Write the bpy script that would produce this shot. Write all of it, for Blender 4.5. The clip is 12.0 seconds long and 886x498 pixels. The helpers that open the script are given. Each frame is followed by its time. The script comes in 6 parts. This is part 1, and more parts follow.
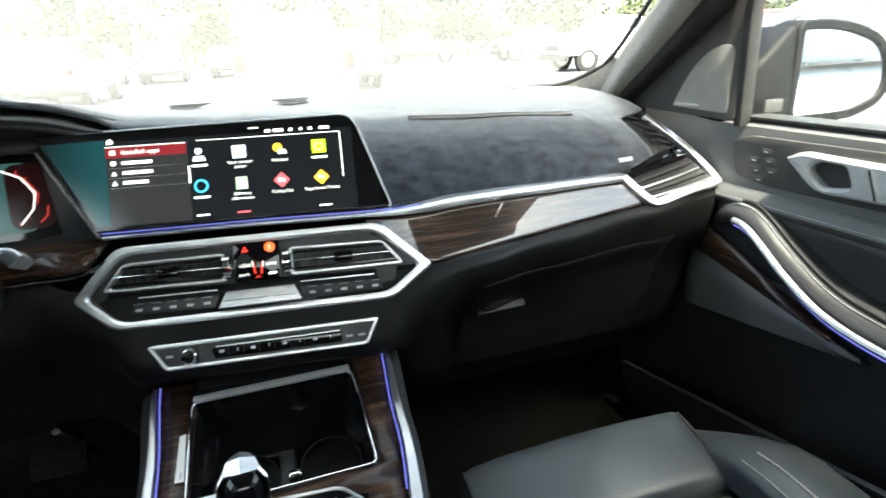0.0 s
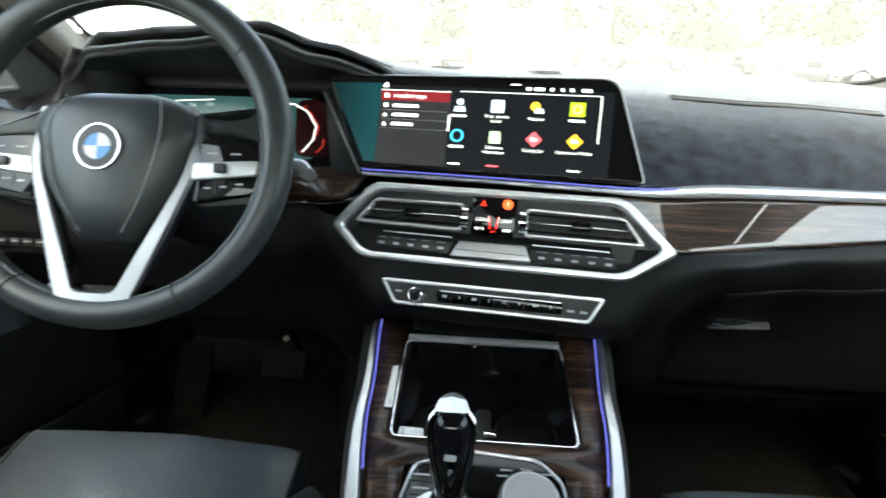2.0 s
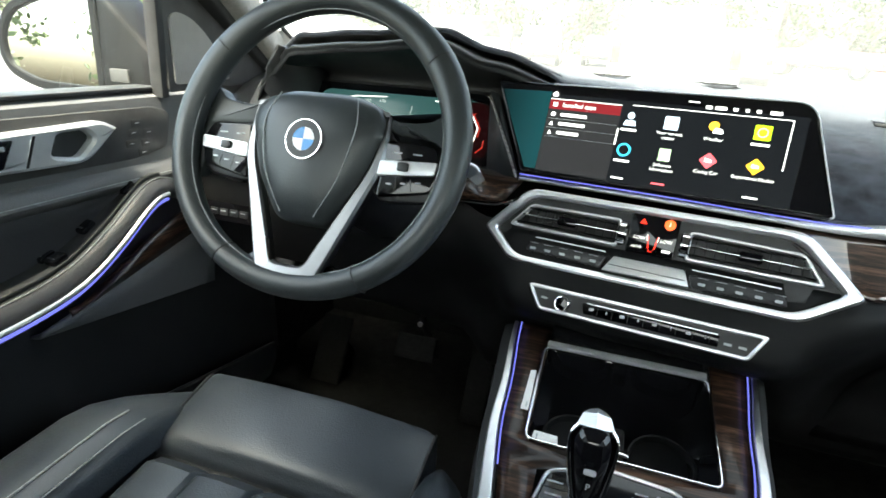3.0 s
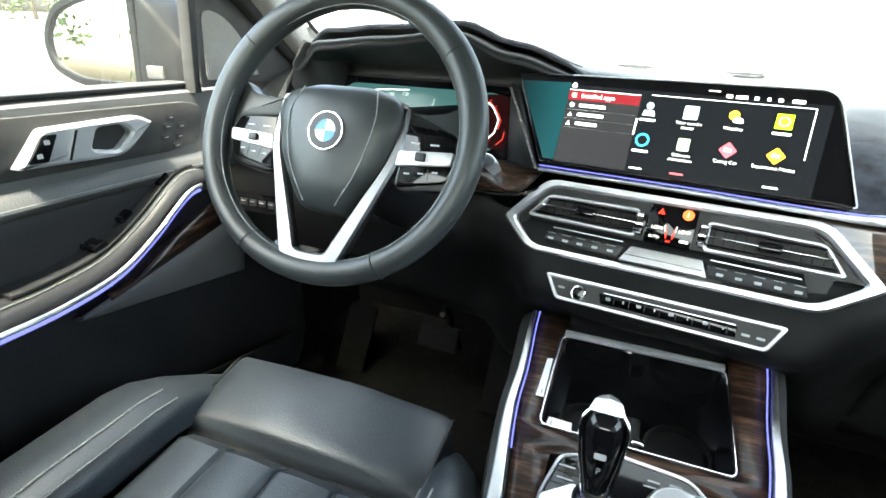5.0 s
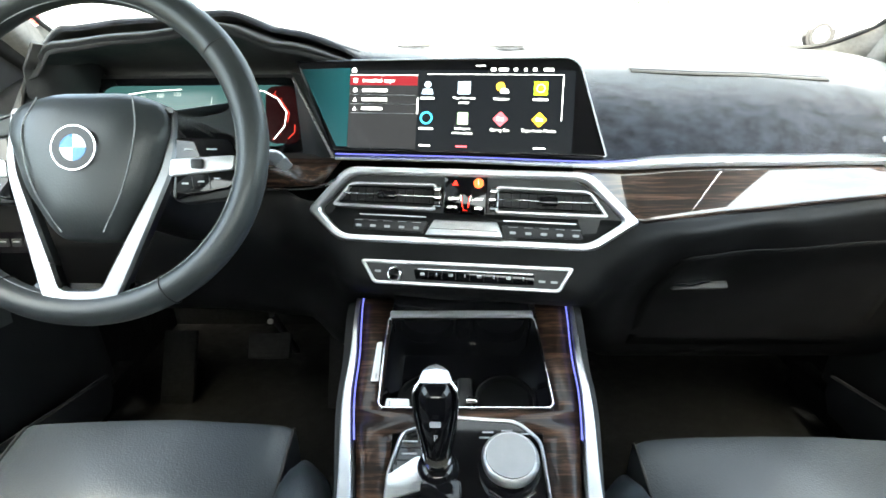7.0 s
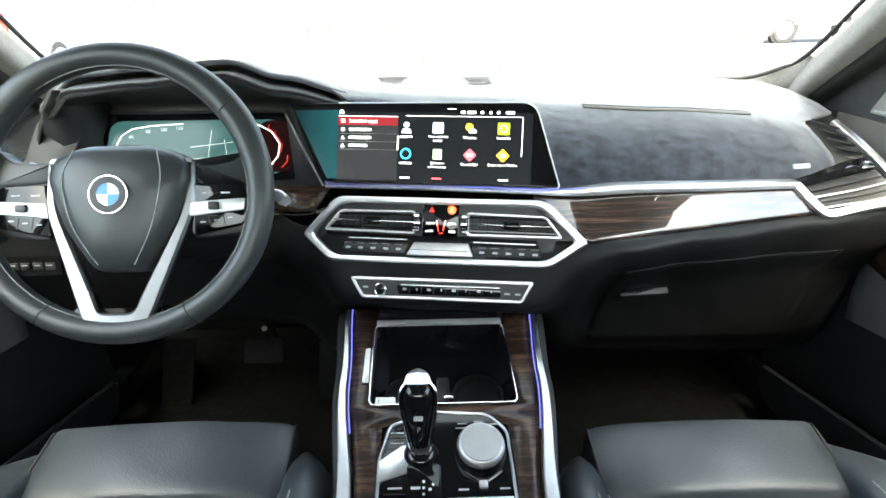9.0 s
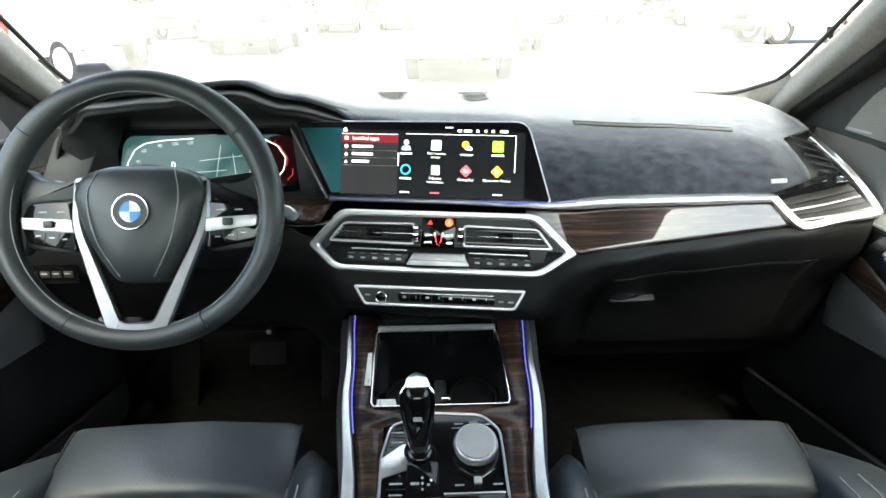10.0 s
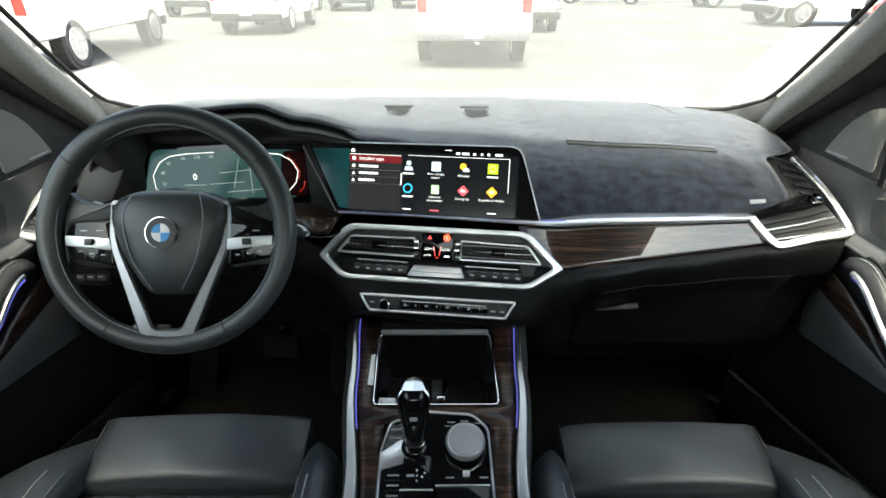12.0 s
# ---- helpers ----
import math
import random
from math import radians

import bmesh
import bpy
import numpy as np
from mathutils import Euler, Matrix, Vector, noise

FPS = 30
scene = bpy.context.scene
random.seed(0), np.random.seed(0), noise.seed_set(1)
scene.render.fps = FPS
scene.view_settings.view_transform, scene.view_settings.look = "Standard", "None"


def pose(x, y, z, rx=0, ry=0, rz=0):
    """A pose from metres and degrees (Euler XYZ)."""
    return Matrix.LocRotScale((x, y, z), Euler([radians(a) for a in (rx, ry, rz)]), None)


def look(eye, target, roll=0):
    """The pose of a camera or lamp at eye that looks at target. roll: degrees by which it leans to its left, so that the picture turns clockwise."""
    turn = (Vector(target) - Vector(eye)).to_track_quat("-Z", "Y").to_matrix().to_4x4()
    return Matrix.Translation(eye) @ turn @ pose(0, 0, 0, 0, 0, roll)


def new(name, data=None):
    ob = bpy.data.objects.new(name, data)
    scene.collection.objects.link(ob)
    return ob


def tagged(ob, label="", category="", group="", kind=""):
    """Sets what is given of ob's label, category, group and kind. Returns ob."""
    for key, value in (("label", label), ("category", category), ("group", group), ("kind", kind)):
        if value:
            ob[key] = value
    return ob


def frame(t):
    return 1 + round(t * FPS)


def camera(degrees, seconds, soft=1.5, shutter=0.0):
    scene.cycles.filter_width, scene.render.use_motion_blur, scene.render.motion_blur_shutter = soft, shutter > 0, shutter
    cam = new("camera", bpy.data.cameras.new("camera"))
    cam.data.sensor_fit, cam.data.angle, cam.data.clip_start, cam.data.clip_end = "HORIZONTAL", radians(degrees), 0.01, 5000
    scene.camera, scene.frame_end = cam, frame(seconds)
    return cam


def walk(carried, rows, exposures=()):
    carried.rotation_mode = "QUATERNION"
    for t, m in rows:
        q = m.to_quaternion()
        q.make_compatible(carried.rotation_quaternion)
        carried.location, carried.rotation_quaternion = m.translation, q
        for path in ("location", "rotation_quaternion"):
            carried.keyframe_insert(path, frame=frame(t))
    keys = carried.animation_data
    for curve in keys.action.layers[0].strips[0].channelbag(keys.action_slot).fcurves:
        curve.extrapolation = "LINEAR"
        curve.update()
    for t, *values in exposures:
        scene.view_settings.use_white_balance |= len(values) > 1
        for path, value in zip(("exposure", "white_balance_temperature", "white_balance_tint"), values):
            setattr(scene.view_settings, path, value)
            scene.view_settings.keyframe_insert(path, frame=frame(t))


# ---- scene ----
cam = camera(80.0, 12.0, soft=1.6, shutter=0.5)
PATH = [
    (0, (0.043, -0.615, 1.221), (0.596, 1.177, 0.528), -2.8),
    (0.5, (0.017, -0.613, 1.216), (0.428, 1.219, 0.525), -1.6),
    (1, (0.006, -0.601, 1.199), (0.222, 1.266, 0.515), -0.5),
    (1.5, (-0.001, -0.588, 1.181), (0.076, 1.289, 0.495), 0.2),
    (2, (-0.02, -0.593, 1.173), (-0.144, 1.283, 0.49), 1.4),
    (2.5, (-0.039, -0.601, 1.176), (-0.424, 1.235, 0.48), 2.5),
    (3, (-0.066, -0.616, 1.19), (-0.612, 1.168, 0.47), 3.5),
    (5, (-0.046, -0.627, 1.189), (-0.694, 1.113, 0.446), 2.6),
    (5.5, (-0.037, -0.615, 1.187), (-0.507, 1.177, 0.434), 1.6),
    (6, (-0.03, -0.613, 1.19), (-0.345, 1.209, 0.428), 0.6),
    (6.5, (-0.016, -0.61, 1.188), (-0.204, 1.224, 0.415), -0.2),
    (7, (-0.017, -0.617, 1.193), (-0.052, 1.223, 0.41), -0.6),
    (9, (-0.016, -0.706, 1.273), (0.032, 1.124, 0.466), -0.5),
    (9.5, (-0.019, -0.727, 1.293), (0.044, 1.099, 0.481), -0.3),
    (10, (-0.017, -0.745, 1.311), (0.04, 1.083, 0.5), -0.3),
    (10.5, (-0.018, -0.756, 1.33), (0.01, 1.069, 0.513), -0.0),
    (11, (-0.004, -0.77, 1.359), (0.007, 1.041, 0.513), -0.0),
    (11.5, (-0.003, -0.782, 1.38), (0.013, 1.02, 0.514), 0.0),
    (12, (0.004, -0.793, 1.397), (0.02, 1.004, 0.518), 0.1),
]
EXPOSURES = [(0.0, 3.92, 7000, -2), (3.0, 4.02, 7000, -2), (5.0, 4.74, 7000, -2), (7.0, 4.72, 7000, -2), (9.5, 4.36, 7000, -2), (10.5, 3.76, 7000, -2), (12.0, 3.26, 7000, -2)]
walk(cam, [(t, look(eye, target, roll)) for t, eye, target, roll in PATH], EXPOSURES)
SKY, SUN = 0.15, 1.5

# ---- world, sun ----
world = bpy.data.worlds.new("sky")
scene.world = world
world.use_nodes = True
wn = world.node_tree
sky = wn.nodes.new("ShaderNodeTexSky")
sky.sky_type = "NISHITA"
sky.sun_disc = False
sky.sun_elevation = radians(66)
sky.sun_rotation = radians(180)
sky.air_density, sky.dust_density, sky.ozone_density = 1.0, 7.0, 1.0
wn.nodes["Background"].inputs["Strength"].default_value = SKY
wn.links.new(sky.outputs[0], wn.nodes["Background"].inputs[0])
sun = new("sun", bpy.data.lights.new("sun", "SUN"))
sun.data.energy, sun.data.angle, sun.data.color = SUN, radians(7), (1, 0.98, 0.95)
sun.matrix_world = look((0.0, -11.5, 25.8), (0, 0, 0))

# ---- materials ----


def mat(name, color, rough=0.5, metal=0.0, scale=40.0, vary=0.25, bump=0.0, bump_scale=400.0, coat=0.0, spec=0.5, stretch=(1, 1, 1), sheen=0.0, rough_vary=0.12, per_object=0.0):
    """A surface with broad colour variation, fine relief and uneven gloss."""
    m = bpy.data.materials.new(name)
    m.use_nodes = True
    nt = m.node_tree
    b = nt.nodes["Principled BSDF"]
    co = nt.nodes.new("ShaderNodeTexCoord")
    mp = nt.nodes.new("ShaderNodeMapping")
    mp.inputs["Scale"].default_value = stretch
    nt.links.new(co.outputs["Object"], mp.inputs[0])
    n1 = nt.nodes.new("ShaderNodeTexNoise")
    n1.inputs["Scale"].default_value, n1.inputs["Detail"].default_value = scale, 6
    nt.links.new(mp.outputs[0], n1.inputs["Vector"])
    ramp = nt.nodes.new("ShaderNodeMapRange")
    ramp.inputs["From Min"].default_value, ramp.inputs["From Max"].default_value = 0.3, 0.7
    ramp.inputs["To Min"].default_value, ramp.inputs["To Max"].default_value = 1 - vary, 1 + vary
    nt.links.new(n1.outputs[0], ramp.inputs[0])
    mul = nt.nodes.new("ShaderNodeVectorMath")
    mul.operation = "SCALE"
    mul.inputs[0].default_value = color
    nt.links.new(ramp.outputs[0], mul.inputs["Scale"])
    out = mul.outputs[0]
    if per_object:
        info = nt.nodes.new("ShaderNodeObjectInfo")
        r2 = nt.nodes.new("ShaderNodeMapRange")
        r2.inputs["To Min"].default_value, r2.inputs["To Max"].default_value = 1 - per_object, 1 + per_object
        nt.links.new(info.outputs["Random"], r2.inputs[0])
        m2 = nt.nodes.new("ShaderNodeVectorMath")
        m2.operation = "SCALE"
        nt.links.new(out, m2.inputs[0])
        nt.links.new(r2.outputs[0], m2.inputs["Scale"])
        out = m2.outputs[0]
    nt.links.new(out, b.inputs["Base Color"])
    n3 = nt.nodes.new("ShaderNodeTexNoise")
    n3.inputs["Scale"].default_value, n3.inputs["Detail"].default_value = scale * 0.35, 4
    nt.links.new(mp.outputs[0], n3.inputs["Vector"])
    rr = nt.nodes.new("ShaderNodeMapRange")
    rr.inputs["From Min"].default_value, rr.inputs["From Max"].default_value = 0.3, 0.7
    rr.inputs["To Min"].default_value, rr.inputs["To Max"].default_value = max(0, rough - rough * rough_vary * 2), min(1, rough + rough * rough_vary * 2)
    nt.links.new(n3.outputs[0], rr.inputs[0])
    nt.links.new(rr.outputs[0], b.inputs["Roughness"])
    b.inputs["Metallic"].default_value = metal
    b.inputs["Specular IOR Level"].default_value = spec
    b.inputs["Coat Weight"].default_value, b.inputs["Coat Roughness"].default_value = coat, 0.04
    if sheen:
        b.inputs["Sheen Weight"].default_value, b.inputs["Sheen Roughness"].default_value = sheen, 0.4
    if bump:
        n2 = nt.nodes.new("ShaderNodeTexNoise")
        n2.inputs["Scale"].default_value, n2.inputs["Detail"].default_value = bump_scale, 3
        nt.links.new(co.outputs["Object"], n2.inputs["Vector"])
        bp = nt.nodes.new("ShaderNodeBump")
        bp.inputs["Strength"].default_value, bp.inputs["Distance"].default_value = bump, 0.001
        nt.links.new(n2.outputs[0], bp.inputs["Height"])
        nt.links.new(bp.outputs[0], b.inputs["Normal"])
    return m


def leather(name, color, rough=0.42, crease=1.2, relief=0.25):
    """Pebbled leather: cell relief over a soft broad variation."""
    m = mat(name, color, rough, scale=9, vary=0.10, spec=0.5, rough_vary=0.04)
    nt = m.node_tree
    b = nt.nodes["Principled BSDF"]
    co = next(n for n in nt.nodes if n.type == "TEX_COORD")
    v = nt.nodes.new("ShaderNodeTexVoronoi")
    v.feature = "SMOOTH_F1"
    v.inputs["Scale"].default_value = 520
    n = nt.nodes.new("ShaderNodeTexNoise")
    n.inputs["Scale"].default_value, n.inputs["Detail"].default_value = 26, 4
    add = nt.nodes.new("ShaderNodeMath")
    add.operation = "MULTIPLY_ADD"
    add.inputs[1].default_value = crease
    nt.links.new(co.outputs["Object"], v.inputs["Vector"])
    nt.links.new(co.outputs["Object"], n.inputs["Vector"])
    nt.links.new(n.outputs[0], add.inputs[0])
    nt.links.new(v.outputs["Distance"], add.inputs[2])
    bp = nt.nodes.new("ShaderNodeBump")
    bp.inputs["Strength"].default_value, bp.inputs["Distance"].default_value = relief, 0.0012
    nt.links.new(add.outputs[0], bp.inputs["Height"])
    nt.links.new(bp.outputs[0], b.inputs["Normal"])
    return m


def wood_veneer(name, lacquer=1.0, stretch=(3.0, 60, 170)):
    """Dark streaked wood under a thick gloss lacquer, grain along x."""
    m = bpy.data.materials.new(name)
    m.use_nodes = True
    nt = m.node_tree
    b = nt.nodes["Principled BSDF"]
    co = nt.nodes.new("ShaderNodeTexCoord")
    mp = nt.nodes.new("ShaderNodeMapping")
    mp.inputs["Scale"].default_value = stretch
    nt.links.new(co.outputs["Object"], mp.inputs[0])
    n = nt.nodes.new("ShaderNodeTexNoise")
    n.inputs["Scale"].default_value, n.inputs["Detail"].default_value, n.inputs["Distortion"].default_value = 1.6, 5, 0.6
    nt.links.new(mp.outputs[0], n.inputs["Vector"])
    n2 = nt.nodes.new("ShaderNodeTexNoise")
    n2.inputs["Scale"].default_value, n2.inputs["Detail"].default_value = 7, 3
    nt.links.new(mp.outputs[0], n2.inputs["Vector"])
    mix = nt.nodes.new("ShaderNodeMath")
    mix.operation = "MULTIPLY_ADD"
    mix.inputs[1].default_value = 0.35
    nt.links.new(n2.outputs[0], mix.inputs[0])
    nt.links.new(n.outputs[0], mix.inputs[2])
    r = nt.nodes.new("ShaderNodeValToRGB")
    r.color_ramp.elements[0].position, r.color_ramp.elements[0].color = 0.52, (0.012, 0.007, 0.005, 1)
    r.color_ramp.elements[1].position, r.color_ramp.elements[1].color = 0.86, (0.105, 0.056, 0.035, 1)
    e = r.color_ramp.elements.new(0.66)
    e.color = (0.022, 0.012, 0.008, 1)
    nt.links.new(mix.outputs[0], r.inputs[0])
    nt.links.new(r.outputs[0], b.inputs["Base Color"])
    b.inputs["Roughness"].default_value = 0.35
    b.inputs["Coat Weight"].default_value, b.inputs["Coat Roughness"].default_value = lacquer, 0.015
    b.inputs["Coat IOR"].default_value = 1.68
    b.inputs["Specular IOR Level"].default_value = 0.2
    return m


def glow(name, color, strength, rough=0.15):
    """A lit display area or lamp behind gloss."""
    m = bpy.data.materials.new(name)
    m.use_nodes = True
    b = m.node_tree.nodes["Principled BSDF"]
    b.inputs["Base Color"].default_value = (*[c * 0.1 for c in color], 1)
    b.inputs["Roughness"].default_value = rough
    b.inputs["Emission Color"].default_value = (*color, 1)
    b.inputs["Emission Strength"].default_value = strength * 0.24
    return m


def pane_glass(name, tint=(0.93, 0.96, 0.95), haze=0.01):
    """Thin clear glazing: lets light straight through and mirrors a little; haze adds a translucent glare veil."""
    m = bpy.data.materials.new(name)
    m.use_nodes = True
    nt = m.node_tree
    nt.nodes.remove(nt.nodes["Principled BSDF"])
    tr, gl, mx = (nt.nodes.new("ShaderNode" + k) for k in ("BsdfTransparent", "BsdfGlossy", "MixShader"))
    tr.inputs[0].default_value = (*tint, 1)
    gl.inputs["Roughness"].default_value = 0.01
    mx.inputs[0].default_value = 0.04
    film, veil = nt.nodes.new("ShaderNodeMixShader"), nt.nodes.new("ShaderNodeBsdfTranslucent")
    film.inputs[0].default_value = haze
    veil.inputs[0].default_value = (0.9, 0.92, 0.88, 1)
    nt.links.new(mx.outputs[0], film.inputs[1])
    nt.links.new(veil.outputs[0], film.inputs[2])
    nt.links.new(tr.outputs[0], mx.inputs[1])
    nt.links.new(gl.outputs[0], mx.inputs[2])
    nt.links.new(film.outputs[0], nt.nodes["Material Output"].inputs[0])
    return m


LEATHER = leather("black_leather", (0.036, 0.043, 0.051), 0.34)
WHEEL_LEATHER = leather("wheel_leather", (0.028, 0.032, 0.033), 0.40, 0.1, 0.08)
ARM_LEATHER = leather("armrest_leather", (0.032, 0.032, 0.034), 0.42, 0.3, 0.15)
STITCH = mat("stitch_thread", (0.26, 0.27, 0.27), 0.8, scale=300)
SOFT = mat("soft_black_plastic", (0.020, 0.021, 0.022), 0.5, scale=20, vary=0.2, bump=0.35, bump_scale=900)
# darker copy of the soft plastic, footwell shade put into its colour
SHADED_SOFT = mat("shaded_black_plastic", (0.0054, 0.0057, 0.006), 0.55, scale=20, vary=0.2, bump=0.35, bump_scale=900, spec=0.2)
DOOR_GREY = leather("grey_door_vinyl", (0.090, 0.090, 0.091), 0.5, 0.3)
SUEDE = mat("plush_dash_mat", (0.038, 0.042, 0.053), 0.95, scale=48, vary=0.55, stretch=(0.8, 1.6, 1), bump=0.8, bump_scale=1400, sheen=0.45, spec=0.2)
DOOR_LOW = mat("dark_door_plastic", (0.008, 0.008, 0.0083), 0.55, scale=20, vary=0.15, bump=0.35, bump_scale=900)
HARD = mat("hard_black_plastic", (0.012, 0.012, 0.013), 0.42, scale=30, bump=0.25, bump_scale=1200)
GLOSS = mat("piano_black", (0.005, 0.005, 0.006), 0.045, scale=15, coat=0.0, vary=0.1, spec=0.36)
SILVER = mat("satin_silver", (0.74, 0.745, 0.755), 0.38, metal=1.0, scale=60, vary=0.06)
BRUSHED = mat("brushed_plate", (0.86, 0.86, 0.86), 0.36, metal=1.0, scale=50, vary=0.08, stretch=(1, 20, 1))
CHROME = mat("chrome", (0.82, 0.83, 0.84), 0.07, metal=1.0, scale=30, vary=0.04)
WOOD = wood_veneer("dark_wood_veneer")
WOOD_DOOR = wood_veneer("door_wood_veneer", 0.3, (60, 3.0, 120))
WOOD_SATIN = wood_veneer("satin_wood_veneer", 0.15)
CARPET = mat("black_carpet", (0.0068, 0.007, 0.0071), 0.98, scale=120, vary=0.4, bump=1.0, bump_scale=1500, spec=0.1)
HEADLINER = mat("grey_headliner", (0.13, 0.127, 0.122), 0.95, scale=200, vary=0.08, bump=0.5, bump_scale=1800)
PILLAR = mat("grey_pillar_fabric", (0.24, 0.233, 0.222), 0.92, scale=160, vary=0.12, bump=0.6, bump_scale=1600)
MESHGRILLE = mat("speaker_metal", (0.27, 0.255, 0.24), 0.6, scale=60, vary=0.05)
gnt = MESHGRILLE.node_tree
gco, gwave, gbump = gnt.nodes.new("ShaderNodeTexCoord"), gnt.nodes.new("ShaderNodeTexWave"), gnt.nodes.new("ShaderNodeBump")
gwave.bands_direction = "Y"
gwave.inputs["Scale"].default_value, gwave.inputs["Distortion"].default_value = 75, 0.3
gbump.inputs["Strength"].default_value, gbump.inputs["Distance"].default_value = 0.9, 0.002
gnt.links.new(gco.outputs["Object"], gwave.inputs["Vector"])
gnt.links.new(gwave.outputs["Fac"], gbump.inputs["Height"])
gnt.links.new(gbump.outputs[0], gnt.nodes["Principled BSDF"].inputs["Normal"])
RUBBER = mat("rubber_seal", (0.012, 0.012, 0.012), 0.7, scale=50)
SAIL = mat("dark_sail_plastic", (0.034, 0.033, 0.032), 0.7, scale=60, vary=0.1, bump=0.3, bump_scale=1200)
GLASS = pane_glass("window_glass", (0.74, 0.78, 0.76))
# tint dims the view outside; the haze share stands in for veiling glare
SCREEN_GLASS = pane_glass("veiled_windscreen_glass", (0.38, 0.405, 0.39), 0.05)
MIRROR = mat("mirror_silver", (0.88, 0.9, 0.9), 0.01, metal=1.0, scale=10, vary=0.01, rough_vary=0)
MIRROR_BLACK = mat("mirror_black_plastic", (0.003, 0.0032, 0.0035), 0.6, scale=30, spec=0.1)
HANDLE = mat("handle_silver", (0.60, 0.605, 0.615), 0.36, metal=0.55, scale=40, vary=0.05)
PAPER = mat("white_paper", (0.8, 0.8, 0.78), 0.8, scale=90, vary=0.05)
PRINT = mat("grey_print", (0.42, 0.43, 0.44), 0.5, scale=90, vary=0.05)
# near-black for seams and linings, and for shade painted into gaps
DARK_SHADE_TRIM = mat("dark_shade_trim", (0.02, 0.02, 0.02), 0.6)
BLUE_LED = glow("ambient_blue", (0.18, 0.20, 1.0), 0.36, 0.4)

# ---- mesh helpers ----
I4 = Matrix.Identity(4)


def part(name, bm, material, parent=None, label="", smooth=True, angle=38):
    """Links a bmesh as one mesh object, under parent if there is one."""
    me = bpy.data.meshes.new(name)
    bmesh.ops.recalc_face_normals(bm, faces=bm.faces[:])
    bm.to_mesh(me)
    bm.free()
    me.materials.append(material)
    if smooth:
        me.shade_smooth()
        me.set_sharp_from_angle(angle=radians(angle))
    ob = new(name, me)
    if parent is not None:
        ob.parent = parent
    if label:
        ob["label"] = label
    return ob


def thing(name, label, category, m=I4, group="", kind=""):
    ob = new(name)
    ob.empty_display_size = 0.05
    ob.matrix_world = m
    return tagged(ob, label, category, group, kind)


def box(sx, sy, sz, m=I4, bevel=0.0, seg=2, bm=None):
    bm = bm or bmesh.new()
    r = bmesh.ops.create_cube(bm, size=1.0, matrix=m @ Matrix.Diagonal((sx, sy, sz, 1)))
    if bevel:
        es = list({e for v in r["verts"] for e in v.link_edges})
        bmesh.ops.bevel(bm, geom=es, offset=bevel, segments=seg, profile=0.5, affect="EDGES")
    return bm


def rounded(pts, r, n=4):
    """A polygon with its corners rounded; r: one radius or one for each corner."""
    out = []
    k = len(pts)
    for i in range(k):
        p0, p, p1 = Vector(pts[i - 1]), Vector(pts[i]), Vector(pts[(i + 1) % k])
        rad = r[i] if isinstance(r, (list, tuple)) else r
        a, b = (p0 - p), (p1 - p)
        d = min(rad, a.length * 0.48, b.length * 0.48)
        s, e = p + a.normalized() * d, p + b.normalized() * d
        for j in range(n + 1):
            t = j / n
            out.append((1 - t) ** 2 * s + 2 * t * (1 - t) * p + t * t * e)
    return [tuple(v) for v in out]


def rect(w, h, r=0.0, cx=0.0, cy=0.0, n=4):
    pts = [(cx - w / 2, cy - h / 2), (cx + w / 2, cy - h / 2), (cx + w / 2, cy + h / 2), (cx - w / 2, cy + h / 2)]
    return rounded(pts, r, n) if r else pts


def shrink(pts, d):
    """A polygon moved inwards by d."""
    k = len(pts)
    if sum(pts[i - 1][0] * pts[i][1] - pts[i][0] * pts[i - 1][1] for i in range(k)) < 0:
        d = -d
    out = []
    for i in range(k):
        p0, p, p1 = Vector(pts[i - 1]), Vector(pts[i]), Vector(pts[(i + 1) % k])
        a, b = p - p0, p1 - p
        if a.length < 1e-6 or b.length < 1e-6:
            a = b = p1 - p0
        n1, n2 = Vector((-a.y, a.x)).normalized(), Vector((-b.y, b.x)).normalized()
        s = (n1 + n2)
        s = s / max(0.35, s.length_squared / 2)
        out.append(tuple(p + s * d))
    return out


def prism(pts, depth, m=I4, bevel=0.0, bm=None, z0=0.0):
    """A slab with the outline pts (anticlockwise), from z0 to z0 + depth, its upper rim bevelled."""
    bm = bm or bmesh.new()
    loops = [[(x, y, z0) for x, y in pts]]
    if bevel:
        loops += [[(x, y, z0 + depth - bevel) for x, y in pts], [(x, y, z0 + depth - bevel * 0.3) for x, y in shrink(pts, bevel * 0.3)], [(x, y, z0 + depth) for x, y in shrink(pts, bevel)]]
    else:
        loops += [[(x, y, z0 + depth) for x, y in pts]]
    vs = [[bm.verts.new(m @ Vector(p)) for p in lp] for lp in loops]
    k = len(pts)
    for a, b in zip(vs, vs[1:]):
        for i in range(k):
            bm.faces.new((a[i], a[(i + 1) % k], b[(i + 1) % k], b[i]))
    bm.faces.new(vs[0][::-1])
    bm.faces.new(vs[-1])
    return bm


